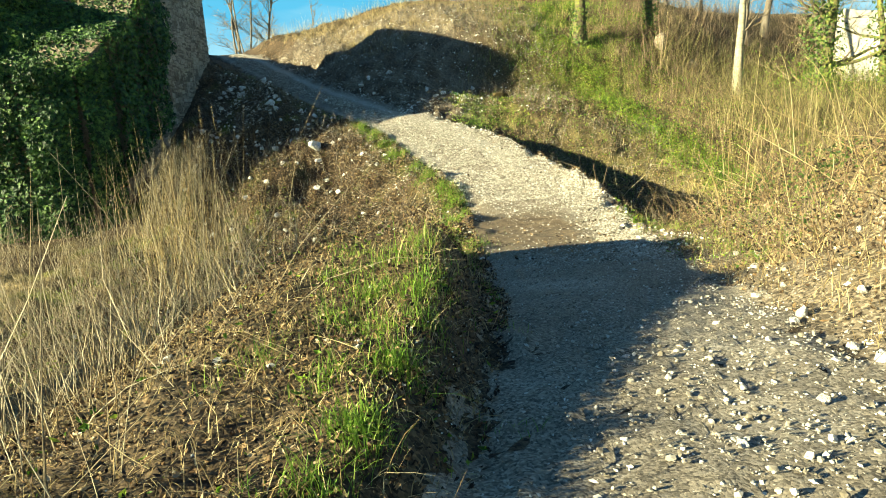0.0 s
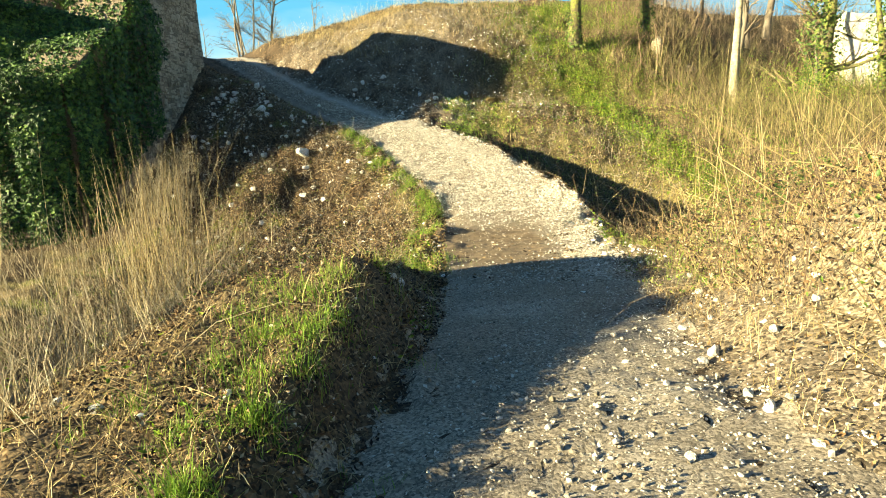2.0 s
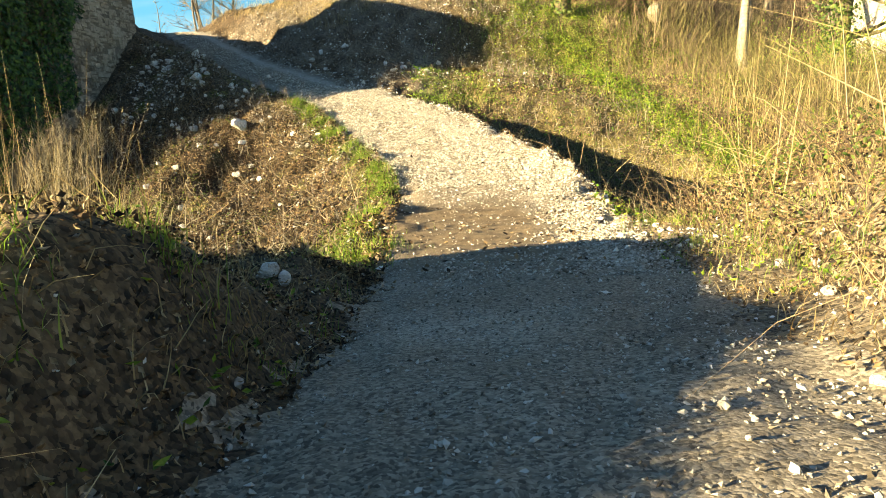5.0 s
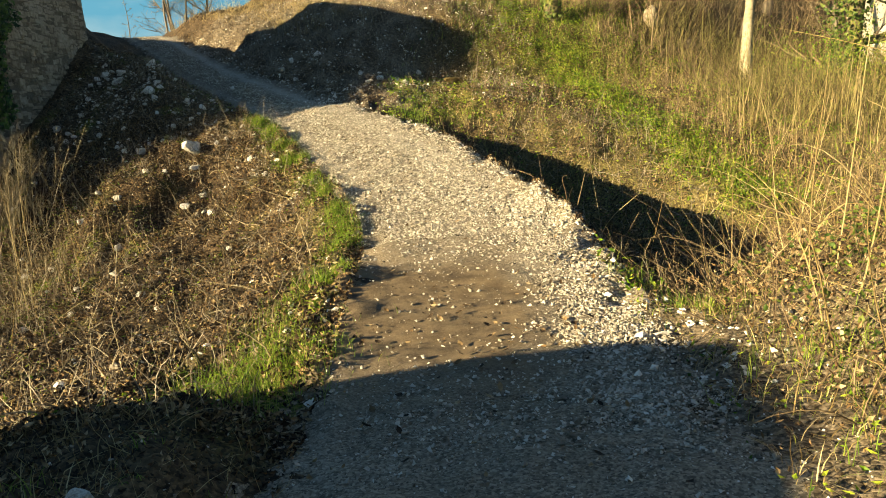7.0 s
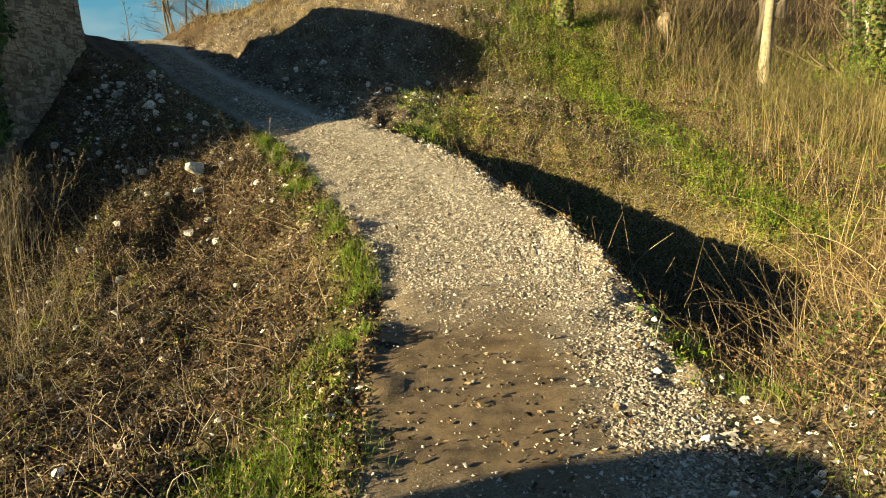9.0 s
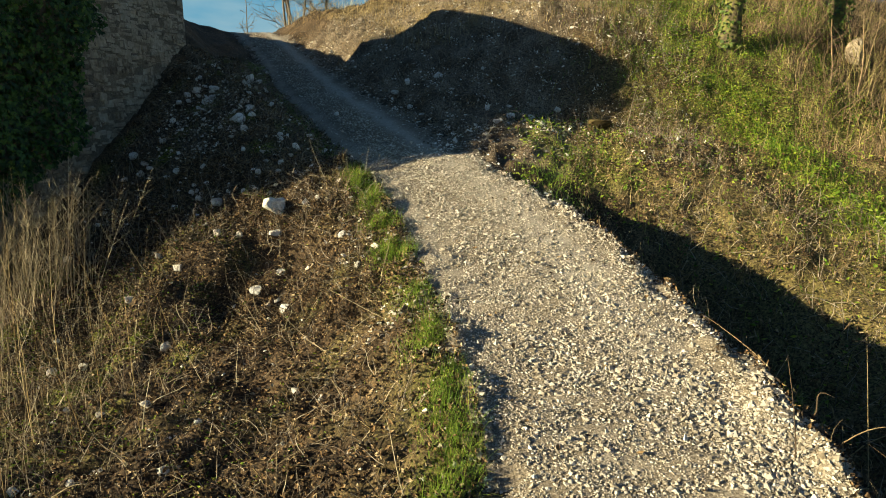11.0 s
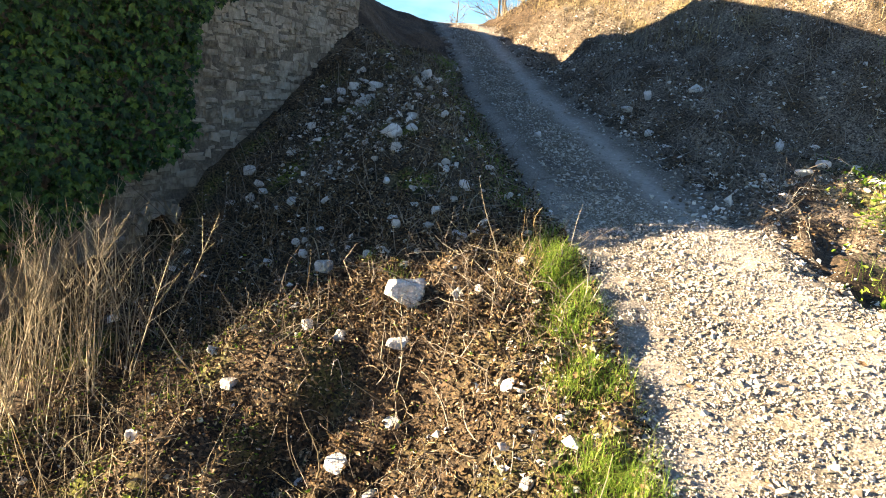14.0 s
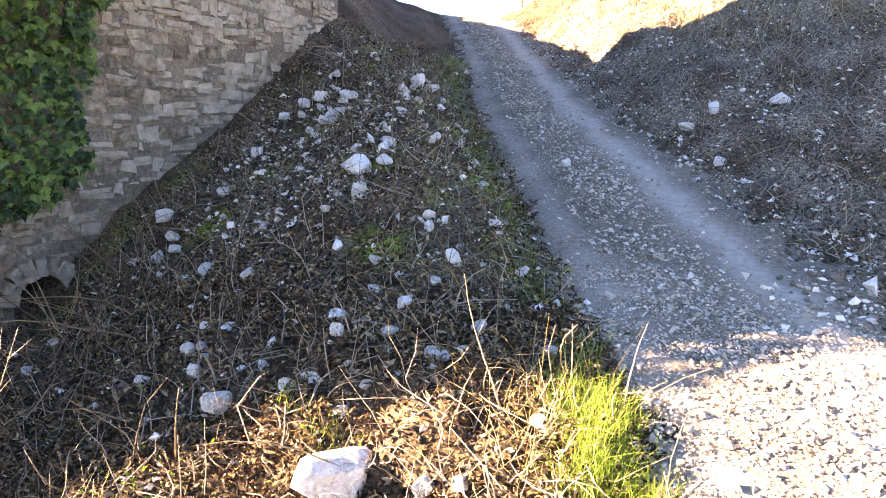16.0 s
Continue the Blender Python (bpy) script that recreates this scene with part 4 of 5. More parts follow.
        rock(r.uniform(-4.6, lx[3] - 0.25), y, 0.055 + 0.10 * r.random() ** 1.7, r.uniform(0, 6), r.uniform(0.5, 0.8), r.randrange(9))
    for _ in range(52):
        y = r.uniform(9.0, 13.0)
        lx = lines_at(np.array([y]))[0]
        rock(r.uniform(-3.9, lx[3] - 0.2), y, 0.04 + 0.085 * r.random() ** 1.8, r.uniform(0, 6), r.uniform(0.5, 0.8), r.randrange(9))
    small = bmesh.new()
    for _ in range(150):
        zone = r.random()
        if zone < 0.5:
            y = r.uniform(12.4, 17.5)
            lx = lines_at(np.array([y]))[0]
            x = r.uniform(-4.9, lx[3] - 0.2)
        elif zone < 0.75:
            y = r.uniform(6, 12.4)
            lx = lines_at(np.array([y]))[0]
            x = r.uniform(-4, lx[3] - 0.2)
        else:
            y = r.uniform(14.5, 20)
            lx = lines_at(np.array([y]))[0]
            x = r.uniform(lx[4] + 0.2, lx[4] + 3.5)
        old = len(small.verts)
        size, turn, tall = min(0.05 * math.exp(r.gauss(0, 0.4)), 0.12), r.uniform(0, 6), r.uniform(0.5, 0.8)
        small.from_mesh(SMALL_ROCKS[r.randrange(9)])
        small.verts.ensure_lookup_table()
        bmesh.ops.transform(small, matrix=rock_place(x, y, size, turn, tall), verts=small.verts[old:])
    tagged(part("small_rocks", small, M_ROCK, None), "small pale limestone rocks strewn over the slopes", "rocks", kind="stuff")


gravel()
rocks()
lay_stones()


# ---- ivy ----
def ivy():
    rs = np.random.RandomState(4)
    n = 13500
    s, z = rs.uniform(-0.1, 2.9, n), rs.uniform(-0.6, 3.6, n)
    edge = 2.26 + 0.18 * (z - 2.5) + 0.2 * np.sin(z * 3.1) + 0.1 * np.sin(z * 9)
    edge = np.where(z < 1.1, edge - (1.1 - z) * 1.5, edge)
    m = (s < edge) & (z < np.interp(s, [0, 0.8, 1.2, 1.6, 2.3], [2.35, 2.7, 2.9, 3.8, 4.3]))
    s, z = s[m], z[m]
    puff = 0.05 + 0.15 * np.abs(np.sin(s * 2.3 + 1) * np.sin(z * 1.9)) + 0.12 * rs.rand(len(s))
    p = WALL_A[None] + WALL_D[None] * s[:, None] + WALL_N[None] * puff[:, None]
    place = [np.stack([p[:, 0], p[:, 1], z], 1)]
    outs = [np.repeat(np.array([[WALL_N[0], WALL_N[1], 0.25]]), len(s), 0)]
    # the shaded return and the sunny front
    for (ax, ay), (bx, by), n in (((-5.5, 11.95), (-5.85, 11.5), 3500), ((-5.85, 11.5), (-6.6, 11.2), 4500), ((-6.6, 11.2), (-9.4, 11.1), 13500), ((-5.72, 13.02), (-8.7, 11.65), 15000), ((-6.1, 14.3), (-9.4, 13.2), 3000), ((-6.1, 15.6), (-6.1, 14.3), 2000)):
        u = rs.rand(n)
        z = rs.uniform(1.4, 2.75 + 0.95 * u) if n == 15000 else rs.uniform(2.4, 4.45, n) if n in (3000, 2000) else rs.uniform(-0.9, 2.2 - 0.45 * u if n == 3500 else 1.75 + 0.15 * u if n == 4500 else 1.9 + 0.65 * u, n)
        d = np.array((bx - ax, by - ay))
        o = np.array((-d[1], d[0])) / np.hypot(*d)
        puff = 0.04 + 0.2 * np.abs(np.sin(u * np.hypot(*d) * 3.3) * np.sin(z * 2.2)) + 0.1 * rs.rand(n)
        place.append(np.stack([ax + d[0] * u + o[0] * puff, ay + d[1] * u + o[1] * puff, z], 1))
        outs.append(np.repeat(np.array([[o[0], o[1], 0.25]]), n, 0))
    # ivy that has climbed over the broken crown
    n = 4200
    s, o = rs.uniform(-0.05, 2.1, n), rs.uniform(-1.15, 0.05, n)
    p = WALL_A[None] + WALL_D[None] * s[:, None] + WALL_N[None] * o[:, None]
    top = np.array([wall_top(v) for v in s])
    place.append(np.stack([p[:, 0], p[:, 1], top + rs.uniform(-0.12, 0.06, n)], 1))
    outs.append(np.repeat(np.array([[0.1, -0.7, 0.7]]), n, 0))
    bx, by = rs.uniform(-7.4, -5.6, 4600), rs.uniform(11.45, 12.75, 4600)
    place.append(np.stack([bx, by, 1.6 + 0.6 * rs.rand(4600) * (0.4 + 0.6 * rs.rand(4600))], 1))
    outs.append(np.repeat(np.array([[0.2, -0.7, 0.6]]), 4600, 0))
    u, v = rs.rand(n // 2), rs.rand(n // 2)
    place.append(np.stack([-5.72 - 2.98 * u - 0.4 * v, 13.02 - 1.37 * u + 0.9 * v, 2.78 + 0.9 * u + 0.08 * rs.rand(n // 2)], 1))
    outs.append(np.repeat(np.array([[0.1, -0.6, 0.8]]), n // 2, 0))
    place, outs = np.concatenate(place), np.concatenate(outs)
    outs = outs + rs.randn(len(outs), 3) * 0.38
    outs /= np.linalg.norm(outs, axis=1)[:, None]
    down = np.array([0, 0, -1.0]) + rs.randn(len(outs), 3) * 0.35
    xax = np.cross(down, outs)
    xax /= np.linalg.norm(xax, axis=1)[:, None]
    yax = np.cross(outs, xax)
    mats = np.stack([xax, yax, outs], 2) * (rs.uniform(0.024, 0.052, len(outs)))[:, None, None]
    me = join_copies("ivy", M_IVY, IVY_CO, IVY_F, place, mats)
    stuff("ivy", me, "dense dark green ivy leaves covering the old wall", "ivy")


ivy()

# ---- ground cover ----
def shares(x, y):
    """How left slope, berm, lower left, bank and brambles share the land."""
    lx = lines_at(y)
    left = (x < lx[:, 3] + 0.05)
    right = (x > lx[:, 4] - 0.05)
    return lx, left, right


def litter():
    rs = np.random.RandomState(40)
    # slope, mound, berm, bank, thicket edge: stretch of the plan, number, least and most length
    for x0, x1, y0, y1, n, small, large, side in ((-4.4, 0.4, 5.2, 13.6, 95000, 0.018, 0.052, -1), (-5.2, -1.2, 12.2, 18.5, 62000, 0.016, 0.044, -1), (-4.2, -0.6, 10.6, 13.8, 40000, 0.014, 0.04, -1), (-2.6, 0.5, 0.2, 5.6, 60000, 0.009, 0.030, -1),
                                                  (-5.5, 3.2, 14, 23, 64000, 0.016, 0.042, 1), (1.3, 4.5, 1, 8, 9000, 0.014, 0.034, 1), (1, 6, 8, 17.5, 52000, 0.02, 0.05, 1), (2, 8, 15, 20, 16000, 0.02, 0.05, 1)):
        x, y = pick(n, x0, x1, y0, y1, lambda x, y: ((x < lines_at(y)[:, 3] + 0.05) if side < 0 else (x > lines_at(y)[:, 4] - 0.02)) * (0.75 + 0.4 * wobble(x, y, 1.1, 41)).clip(0.2, 1), rs)
        k = len(x)
        stuff("dead_leaves", leaves_mesh("dead_leaves", M_LITTER, x, y, rs.uniform(small, large, k), rs.uniform(0.004, 0.04, k), 0.75, 2, LITTER_CO, LITTER_F), "brown fallen leaves and bits of stalk over the slope", "leaves")
    x, y = pick(1500, -0.5, 2.2, 4.8, 12.5, lambda x, y: path_share(x, y) * (0.25 + 0.75 * np.exp(-((y - 6.6) / 0.9) ** 2)))
    stuff("path_leaves", leaves_mesh("path_leaves", M_LITTER, x, y, RS.uniform(0.02, 0.05, len(x)), np.full(len(x), 0.032), 0.35, 5), "fallen leaves lying on the path", "leaves")


def stems(name, label, category, mat, n, area, keep, length, thick, lean, droop, seed, segs=4, wave=0.05, lift=0.0):
    rs = np.random.RandomState(seed)
    x, y = pick(n, *area, keep, rs)
    k = len(x)
    root = np.stack([x, y, land(x, y) - 0.02 + lift * rs.rand(k)], 1)
    a = rs.rand(k) * 6.283
    l = np.abs(rs.randn(k)) * lean
    way = np.stack([np.cos(a) * l, np.sin(a) * l, np.ones(k)], 1)
    ln = length * np.minimum(np.exp(rs.randn(k) * 0.35), 1.7)
    me = tube_bundle(name, mat, root, way, ln, thick * rs.uniform(0.6, 1.4, k), np.abs(rs.randn(k)) * droop, 3, segs, seed, wave)
    return stuff(name, me, label, category)


def clump(cx, cy, r):
    return lambda x, y: np.exp(-((x - cx) / r) ** 2 - ((y - cy) / r) ** 2)


def any_of(*fs):
    return lambda x, y: np.clip(sum(f(x, y) for f in fs), 0, 1)


def forked_stalks():
    """Tall weed stalks: a straight stem with pairs of short branches that point up."""
    rs = np.random.RandomState(62)
    x, y = pick(1700, -6.2, -3.6, 10.4, 13.1, any_of(clump(-4.05, 12.0, 0.15), clump(-4.3, 11.85, 0.22), clump(-4.65, 11.6, 0.32), lambda x, y: 0.35 * clump(-4.4, 11.3, 0.5)(x, y), lambda x, y: 0.3 * clump(-5.0, 12.1, 0.4)(x, y)), rs)
    k = len(x)
    root = np.stack([x, y, land(x, y) - 0.02], 1)
    way = np.stack([0.10 + 0.16 * rs.randn(k), 0.16 * rs.randn(k), np.ones(k)], 1)
    way /= np.linalg.norm(way, axis=1)[:, None]
    ln = 0.9 * np.minimum(np.exp(rs.randn(k) * 0.35), 1.45)
    thick = 0.0036 * rs.uniform(0.6, 1.4, k)
    roots, ways, lens, thicks = [root], [way], [ln], [thick]
    for j in range(3):
        a = rs.rand(k) * 6.283
        t = rs.uniform(0.5, 0.92, k)
        for s in (0.0, 3.14):
            out = np.stack([np.cos(a + s), np.sin(a + s), 0 * a], 1)
            roots.append(root + way * (ln * t)[:, None])
            ways.append(way + 0.75 * out)
            lens.append(ln * (1.05 - t) * rs.uniform(0.35, 0.8, k))
            thicks.append(thick * 0.55)
    cat = np.concatenate
    n = sum(map(len, roots))
    stuff("tall_stalks", tube_bundle("tall_stalks", M_GREYSTRAW, cat(roots), cat(ways), cat(lens), cat(thicks), np.zeros(n), 3, 4, 62, 0.0), "tall forked dry weed stalks standing before the ivy wall", "dry stalks")


def dry_growth():
    low_left = lambda x, y: (x < lines_at(y)[:, 2] - 0.1) * box(x, y, -9.5, -0.9, 0.6, 11.2, 0.8) * np.where(x > -2.6, np.clip((6.8 - y) / 1.5, 0.05, 1), 1) * (0.6 + 0.4 * (y < 4) + 0.5 * wobble(x, y, 1.6, 51)).clip(0.05, 1)
    # thin tangled dead stems over the hollow on the left
    stems("dead_stems", "tangle of thin grey-brown dead stems in the hollow", "dry stems", M_GREYSTRAW, 17000, (-9.6, -0.6, 0.4, 11.8), low_left, 0.56, 0.0022, 0.55, 0.25, 61, 3, 0.09)
    # thin crooked twigs lying over the slope, and a few long dry sticks
    sl = lambda x, y: (x < lines_at(y)[:, 3] - 0.15) * box(x, y, -4.6, 0.0, 5.4, 13.4, 0.5) * (0.6 + 0.5 * wobble(x, y, 1.2, 56)).clip(0.1, 1)
    stems("slope_twigs", "thin crooked dead twigs tangled over the leafy slope", "twigs", M_GREYTWIG, 7500, (-4.8, 0.1, 5.2, 13.6), sl, 0.24, 0.0029, 1.5, 0.55, 88, 5, 0.22, 0.05)
    stems("dry_sticks", "long pale dry sticks lying on the slope", "sticks", M_GREYSTRAW, 600, (-4.8, 0.1, 5.2, 14.2), sl, 0.42, 0.0050, 2.6, 0.25, 89, 5, 0.10, 0.04)
    # tall dry stalks before the wall
    forked_stalks()
    stems("golden_stalks", "tall golden dry weed stalks standing in the hollow", "dry stalks", M_STRAW, 2600, (-5.0, -1.8, 6.2, 11.2), any_of(clump(-2.45, 7.3, 0.2), clump(-2.8, 7.0, 0.2), clump(-3.25, 7.8, 0.26), clump(-3.6, 8.9, 0.3), lambda x, y: 0.06 * box(x, y, -4.8, -2.2, 6.6, 10.8, 0.5)), 1.3, 0.0036, 0.15, 0.05, 121, 5, 0.03)
    stems("crest_grass", "tufts of tall dry grass along the crest of the mound", "dry grass", M_STRAW, 8000, (-6.5, 4.2, 18.2, 24.5), lambda x, y: (x > lines_at(y)[:, 5] + 0.2 - 0.25 * (y - 19)) * (0.3 + 0.8 * wobble(x, y, 0.8, 122)).clip(0.04, 1), 0.34, 0.0034, 0.4, 0.2, 123, 4, 0.08)
    # matted straw on slope and berm
    mat_keep = lambda x, y: (x < lines_at(y)[:, 3]) * (0.6 * box(x, y, -4, 0.3, 4.8, 13, 0.8) + 1.0 * box(x, y, -3.2, 0.3, 0.2, 5.6, 0.5) + 0.3 * box(x, y, -5, -1.4, 13, 18.5)) * (0.6 + 0.5 * wobble(x, y, 0.9, 52)).clip(0.05, 1)
    rs = np.random.RandomState(104)
    x, y = pick(19000, -2.6, 0.3, 0.2, 5.6, lambda x, y: (x < lines_at(y)[:, 3]) * (0.55 + 0.35 * (y < 2.6) + 0.6 * wobble(x, y, 0.6, 105)).clip(0.05, 1), rs)
    k = len(x)
    stuff("berm_bents", blades_mesh("berm_bents", M_STRAW, np.stack([x, y, land(x, y) - 0.004], 1), 0.055 * np.exp(rs.randn(k) * 0.4), np.abs(rs.randn(k)) * 0.9 + 0.4, rs.uniform(0.002, 0.004, k), 106), "pale withered grass on the earth berm", "dry grass")
    x, y = pick(24000, 1.5, 4.2, 0.8, 8.2, lambda x, y: (x > lines_at(y)[:, 4] + 0.02) * (0.5 + 0.6 * wobble(x, y, 0.6, 107)).clip(0.03, 1), rs)
    k = len(x)
    stuff("verge_bents", blades_mesh("verge_bents", M_STRAW, np.stack([x, y, land(x, y) - 0.004], 1), 0.06 * np.exp(rs.randn(k) * 0.4), np.abs(rs.randn(k)) * 0.9 + 0.4, rs.uniform(0.002, 0.005, k), 108), "pale withered grass between path and brambles", "dry grass")
    stems("straw_mat", "matted straw and thin dead stalks lying on the slope", "straw", M_STRAW, 21000, (-5, 0.5, 0.2, 18.5), mat_keep, 0.15, 0.0014, 1.8, 0.45, 63, 3, 0.12, 0.05)
    stems("straw_tuft", "tangle of pale dry grass beside the path's edge", "dry grass", M_STRAW, 1500, (-2.4, -1.2, 12.3, 13.5), any_of(clump(-1.8, 13.0, 0.2), clump(-1.6, 12.75, 0.14)), 0.22, 0.0022, 1.6, 0.5, 113, 4, 0.16, 0.05)
    # right: brambles by the lower path
    br = lambda x, y: (x > lines_at(y)[:, 4] + 0.3) * box(x, y, 1.9, 7.0, 1.0, 9.6, 0.7) * (0.65 + 0.45 * wobble(x, y, 1.3, 53)).clip(0.05, 1)
    stems("bramble_canes", "thicket of dry arching bramble canes beside the path", "brambles", M_TWIG, 6500, (1.8, 7.0, 0.8, 9.8), br, 0.62, 0.0034, 1.0, 0.7, 64, 5, 0.12)
    stems("bramble_straw", "dry grass and straw tangled through the brambles", "dry grass", M_STRAW, 5000, (1.8, 7.0, 0.8, 9.8), br, 0.32, 0.0020, 0.9, 0.5, 65, 4, 0.1)
    lc = lambda x, y: (x > lines_at(y)[:, 4] + 0.45) * box(x, y, 2.3, 7.0, 3.0, 10.2, 0.6)
    stems("long_canes", "long pale arching bramble canes leaning over the thicket", "brambles", M_STRAW, 900, (2.2, 7.0, 2.8, 10.4), lc, 1.0, 0.0042, 1.1, 0.55, 90, 7, 0.06)
    # dead stems along the ditch
    dt = lambda x, y: np.exp(-((x - lines_at(y)[:, 4] - 0.42) / 0.2) ** 2) * box(x, y, 0.6, 3.6, 6.8, 12.8, 0.4)
    stems("ditch_stems", "short dead stems standing on the edge of the ditch", "dry stems", M_GREYSTRAW, 3000, (0.6, 3.8, 6.6, 14.4), dt, 0.26, 0.0028, 0.5, 0.2, 93, 4, 0.08)
    stems("fallen_branches", "bare fallen branches caught in the ditch", "branches", M_TWIG, 110, (1.6, 3.6, 7.0, 11.6), any_of(clump(2.4, 9.6, 0.5), clump(2.9, 8.0, 0.5)), 0.6, 0.0055, 1.1, 0.3, 94, 6, 0.14, 0.05)
    # right: tall reeds beyond the ditch
    rd = any_of(clump(5.15, 12.6, 0.4), clump(5.1, 11.4, 0.4), clump(6.6, 12.4, 0.8), clump(7.4, 13.4, 0.6), lambda x, y: 0.05 * box(x, y, 5.2, 9.8, 9.8, 17, 1.0) * (0.5 + 0.8 * wobble(x, y, 1.5, 109)).clip(0, 1.5), lambda x, y: 0.06 * box(x, y, 4.6, 8, 16, 19.0, 0.8))
    stems("reeds", "tall straw-coloured reeds and dead stalks beyond the ditch", "reeds", M_STRAW, 2700, (3.0, 10, 9.5, 19.5), rd, 0.85, 0.0040, 0.2, 0.12, 66, 5, 0.035)
    # right bank: short dry grass
    bk = lambda x, y: (x > lines_at(y)[:, 5] - 0.2) * (0.85 * box(x, y, 0.9, 10, 9, 22, 0.8) + 0.5 * box(x, y, -4, 2, 17.5, 24, 0.8)) * (0.6 + 0.5 * wobble(x, y, 1.4, 54)).clip(0.08, 1)
    stems("bank_stems", "thin brown dead stems standing on the sunny bank", "dry stems", M_TWIG, 4000, (1, 10, 9, 20), bk, 0.34, 0.0030, 0.45, 0.25, 95, 4, 0.1)
    stems("bank_straw", "short yellow dry grass on the sunny bank", "dry grass", M_STRAW, 7500, (-4, 10, 9, 24), bk, 0.22, 0.0022, 0.8, 0.4, 67, 3, 0.1)
    # turf of fine dry blades on the bank
    rs = np.random.RandomState(84)
    for nm, mt, n, lab, fac in (("bank_dry_turf", M_STRAW, 46000, "tufts of dry yellow grass on the sunny bank", 0.0), ("bank_green_turf", M_WEED, 125000, "yellow-green grass and moss on the sunny bank", 1.0)):
        x, y = pick(n, 0.6, 10, 8.8, 22.5, lambda x, y: (x > lines_at(y)[:, 5] - 0.15) * np.clip(fac * (1.0 * green_strip(x, y) + 0.9 * box(x, y, 1.8, 6.2, 16.3, 22, 0.9) * (0.65 + 0.7 * wobble(x, y, 1.2, 98)).clip(0, 1) + 0.08) + (1 - fac) * (0.75 * box(x, y, 4.6, 10, 9, 20, 0.8) + 0.25) * (0.5 + 0.6 * wobble(x, y, 0.9, 54)).clip(0, 1), 0.03, 1) * np.clip((30 - y) / 16, 0.3, 1) * (0.25 + 0.75 * (x < 7.5)), rs)
        k = len(x)
        root = np.stack([x, y, land(x, y) - 0.01], 1)
        stuff(nm, blades_mesh(nm, mt, root, 0.10 * np.exp(rs.randn(k) * 0.45), np.abs(rs.randn(k)) * 0.7 + 0.2, rs.uniform(0.004, 0.009, k), 85), lab, "turf")
    bb = lambda x, y: (x > lines_at(y)[:, 5]) * box(x, y, 4.4, 10.5, 9.5, 19.5, 0.8) * (0.5 + 0.7 * wobble(x, y, 1.1, 124)).clip(0.05, 1)
    stems("brown_stems", "fine reddish-brown dead stems tangled between the reeds", "dry stems", M_TWIG, 9000, (4.2, 10.8, 9.2, 19.8), bb, 0.42, 0.0036, 0.7, 0.35, 125, 4, 0.12)
    # brush at the far right
    stems("brushwood", "thicket of thin bare yellow-green twigs below the trees", "brush", M_GREENTWIG, 9000, (5.4, 12, 11.5, 20), lambda x, y: box(x, y, 5.8, 11.6, 12, 19.5, 1.2) * (0.55 + 0.7 * wobble(x, y, 1.6, 110)).clip(0.1, 1), 0.8, 0.005, 0.8, 0.3, 86, 4, 0.1)
    stems("brush_twigs", "tangled dark brush below the trees on the bank", "brush", M_TWIG, 2600, (4.2, 12, 14.5, 21.5), lambda x, y: box(x, y, 5.0, 11.6, 15.5, 21, 1.2), 0.7, 0.006, 0.8, 0.4, 87, 5, 0.12)
    stems("crest_brush", "bare brown brush along the crest of the bank", "brush", M_TWIG, 8000, (4.6, 17, 18.8, 27), lambda x, y: box(x, y, 5.2, 16.5, 19.3, 26.5, 1.0) * (0.55 + 0.6 * wobble(x, y, 1.4, 114)).clip(0.1, 1), 0.75, 0.006, 0.6, 0.3, 115, 4, 0.12)
    # twigs over the shaded bank and mound
    tw = lambda x, y: (0.8 * (x > lines_at(y)[:, 4] + 0.1) * box(x, y, -4.5, 3.0, 14, 21) * (1 - 0.9 * box(x, y, 0.0, 1.9, 13.4, 15.8)) + 0.85 * (x < lines_at(y)[:, 3]) * box(x, y, -5, -1, 12, 18.5) + 0.7 * box(x, y, 1.9, 4.2, 7.2, 13.5) * (x > lines_at(y)[:, 4] + 0.25))
    stems("twigs", "dead twigs and bits of brush strewn over the stony bank", "twigs", M_GREYTWIG, 22000, (-5, 4.2, 7.2, 21), tw, 0.26, 0.0033, 1.8, 0.3, 68, 3, 0.16, 0.05)
    # cut brush heap by the wall
    stems("brush_heap", "heap of cut brown branches at the foot of the wall", "brushwood", M_TWIG, 500, (-5.0, -3.6, 12.2, 13.9), clump(-4.3, 13.1, 0.35), 0.6, 0.005, 1.8, 0.3, 69, 5, 0.08, 0.1)
    # dense stems added in place of the shadowed scarp under the crest
    stems("dark_brush", "tangle of dead brush standing in for the dark hollow below the bank's crest", "brush", M_TWIG, 2200, (3.6, 7.2, 18.0, 20.4), any_of(clump(4.6, 19.0, 0.4), clump(5.4, 19.0, 0.4), clump(6.4, 19.2, 0.5)), 0.5, 0.006, 1.2, 0.4, 103, 5, 0.14)


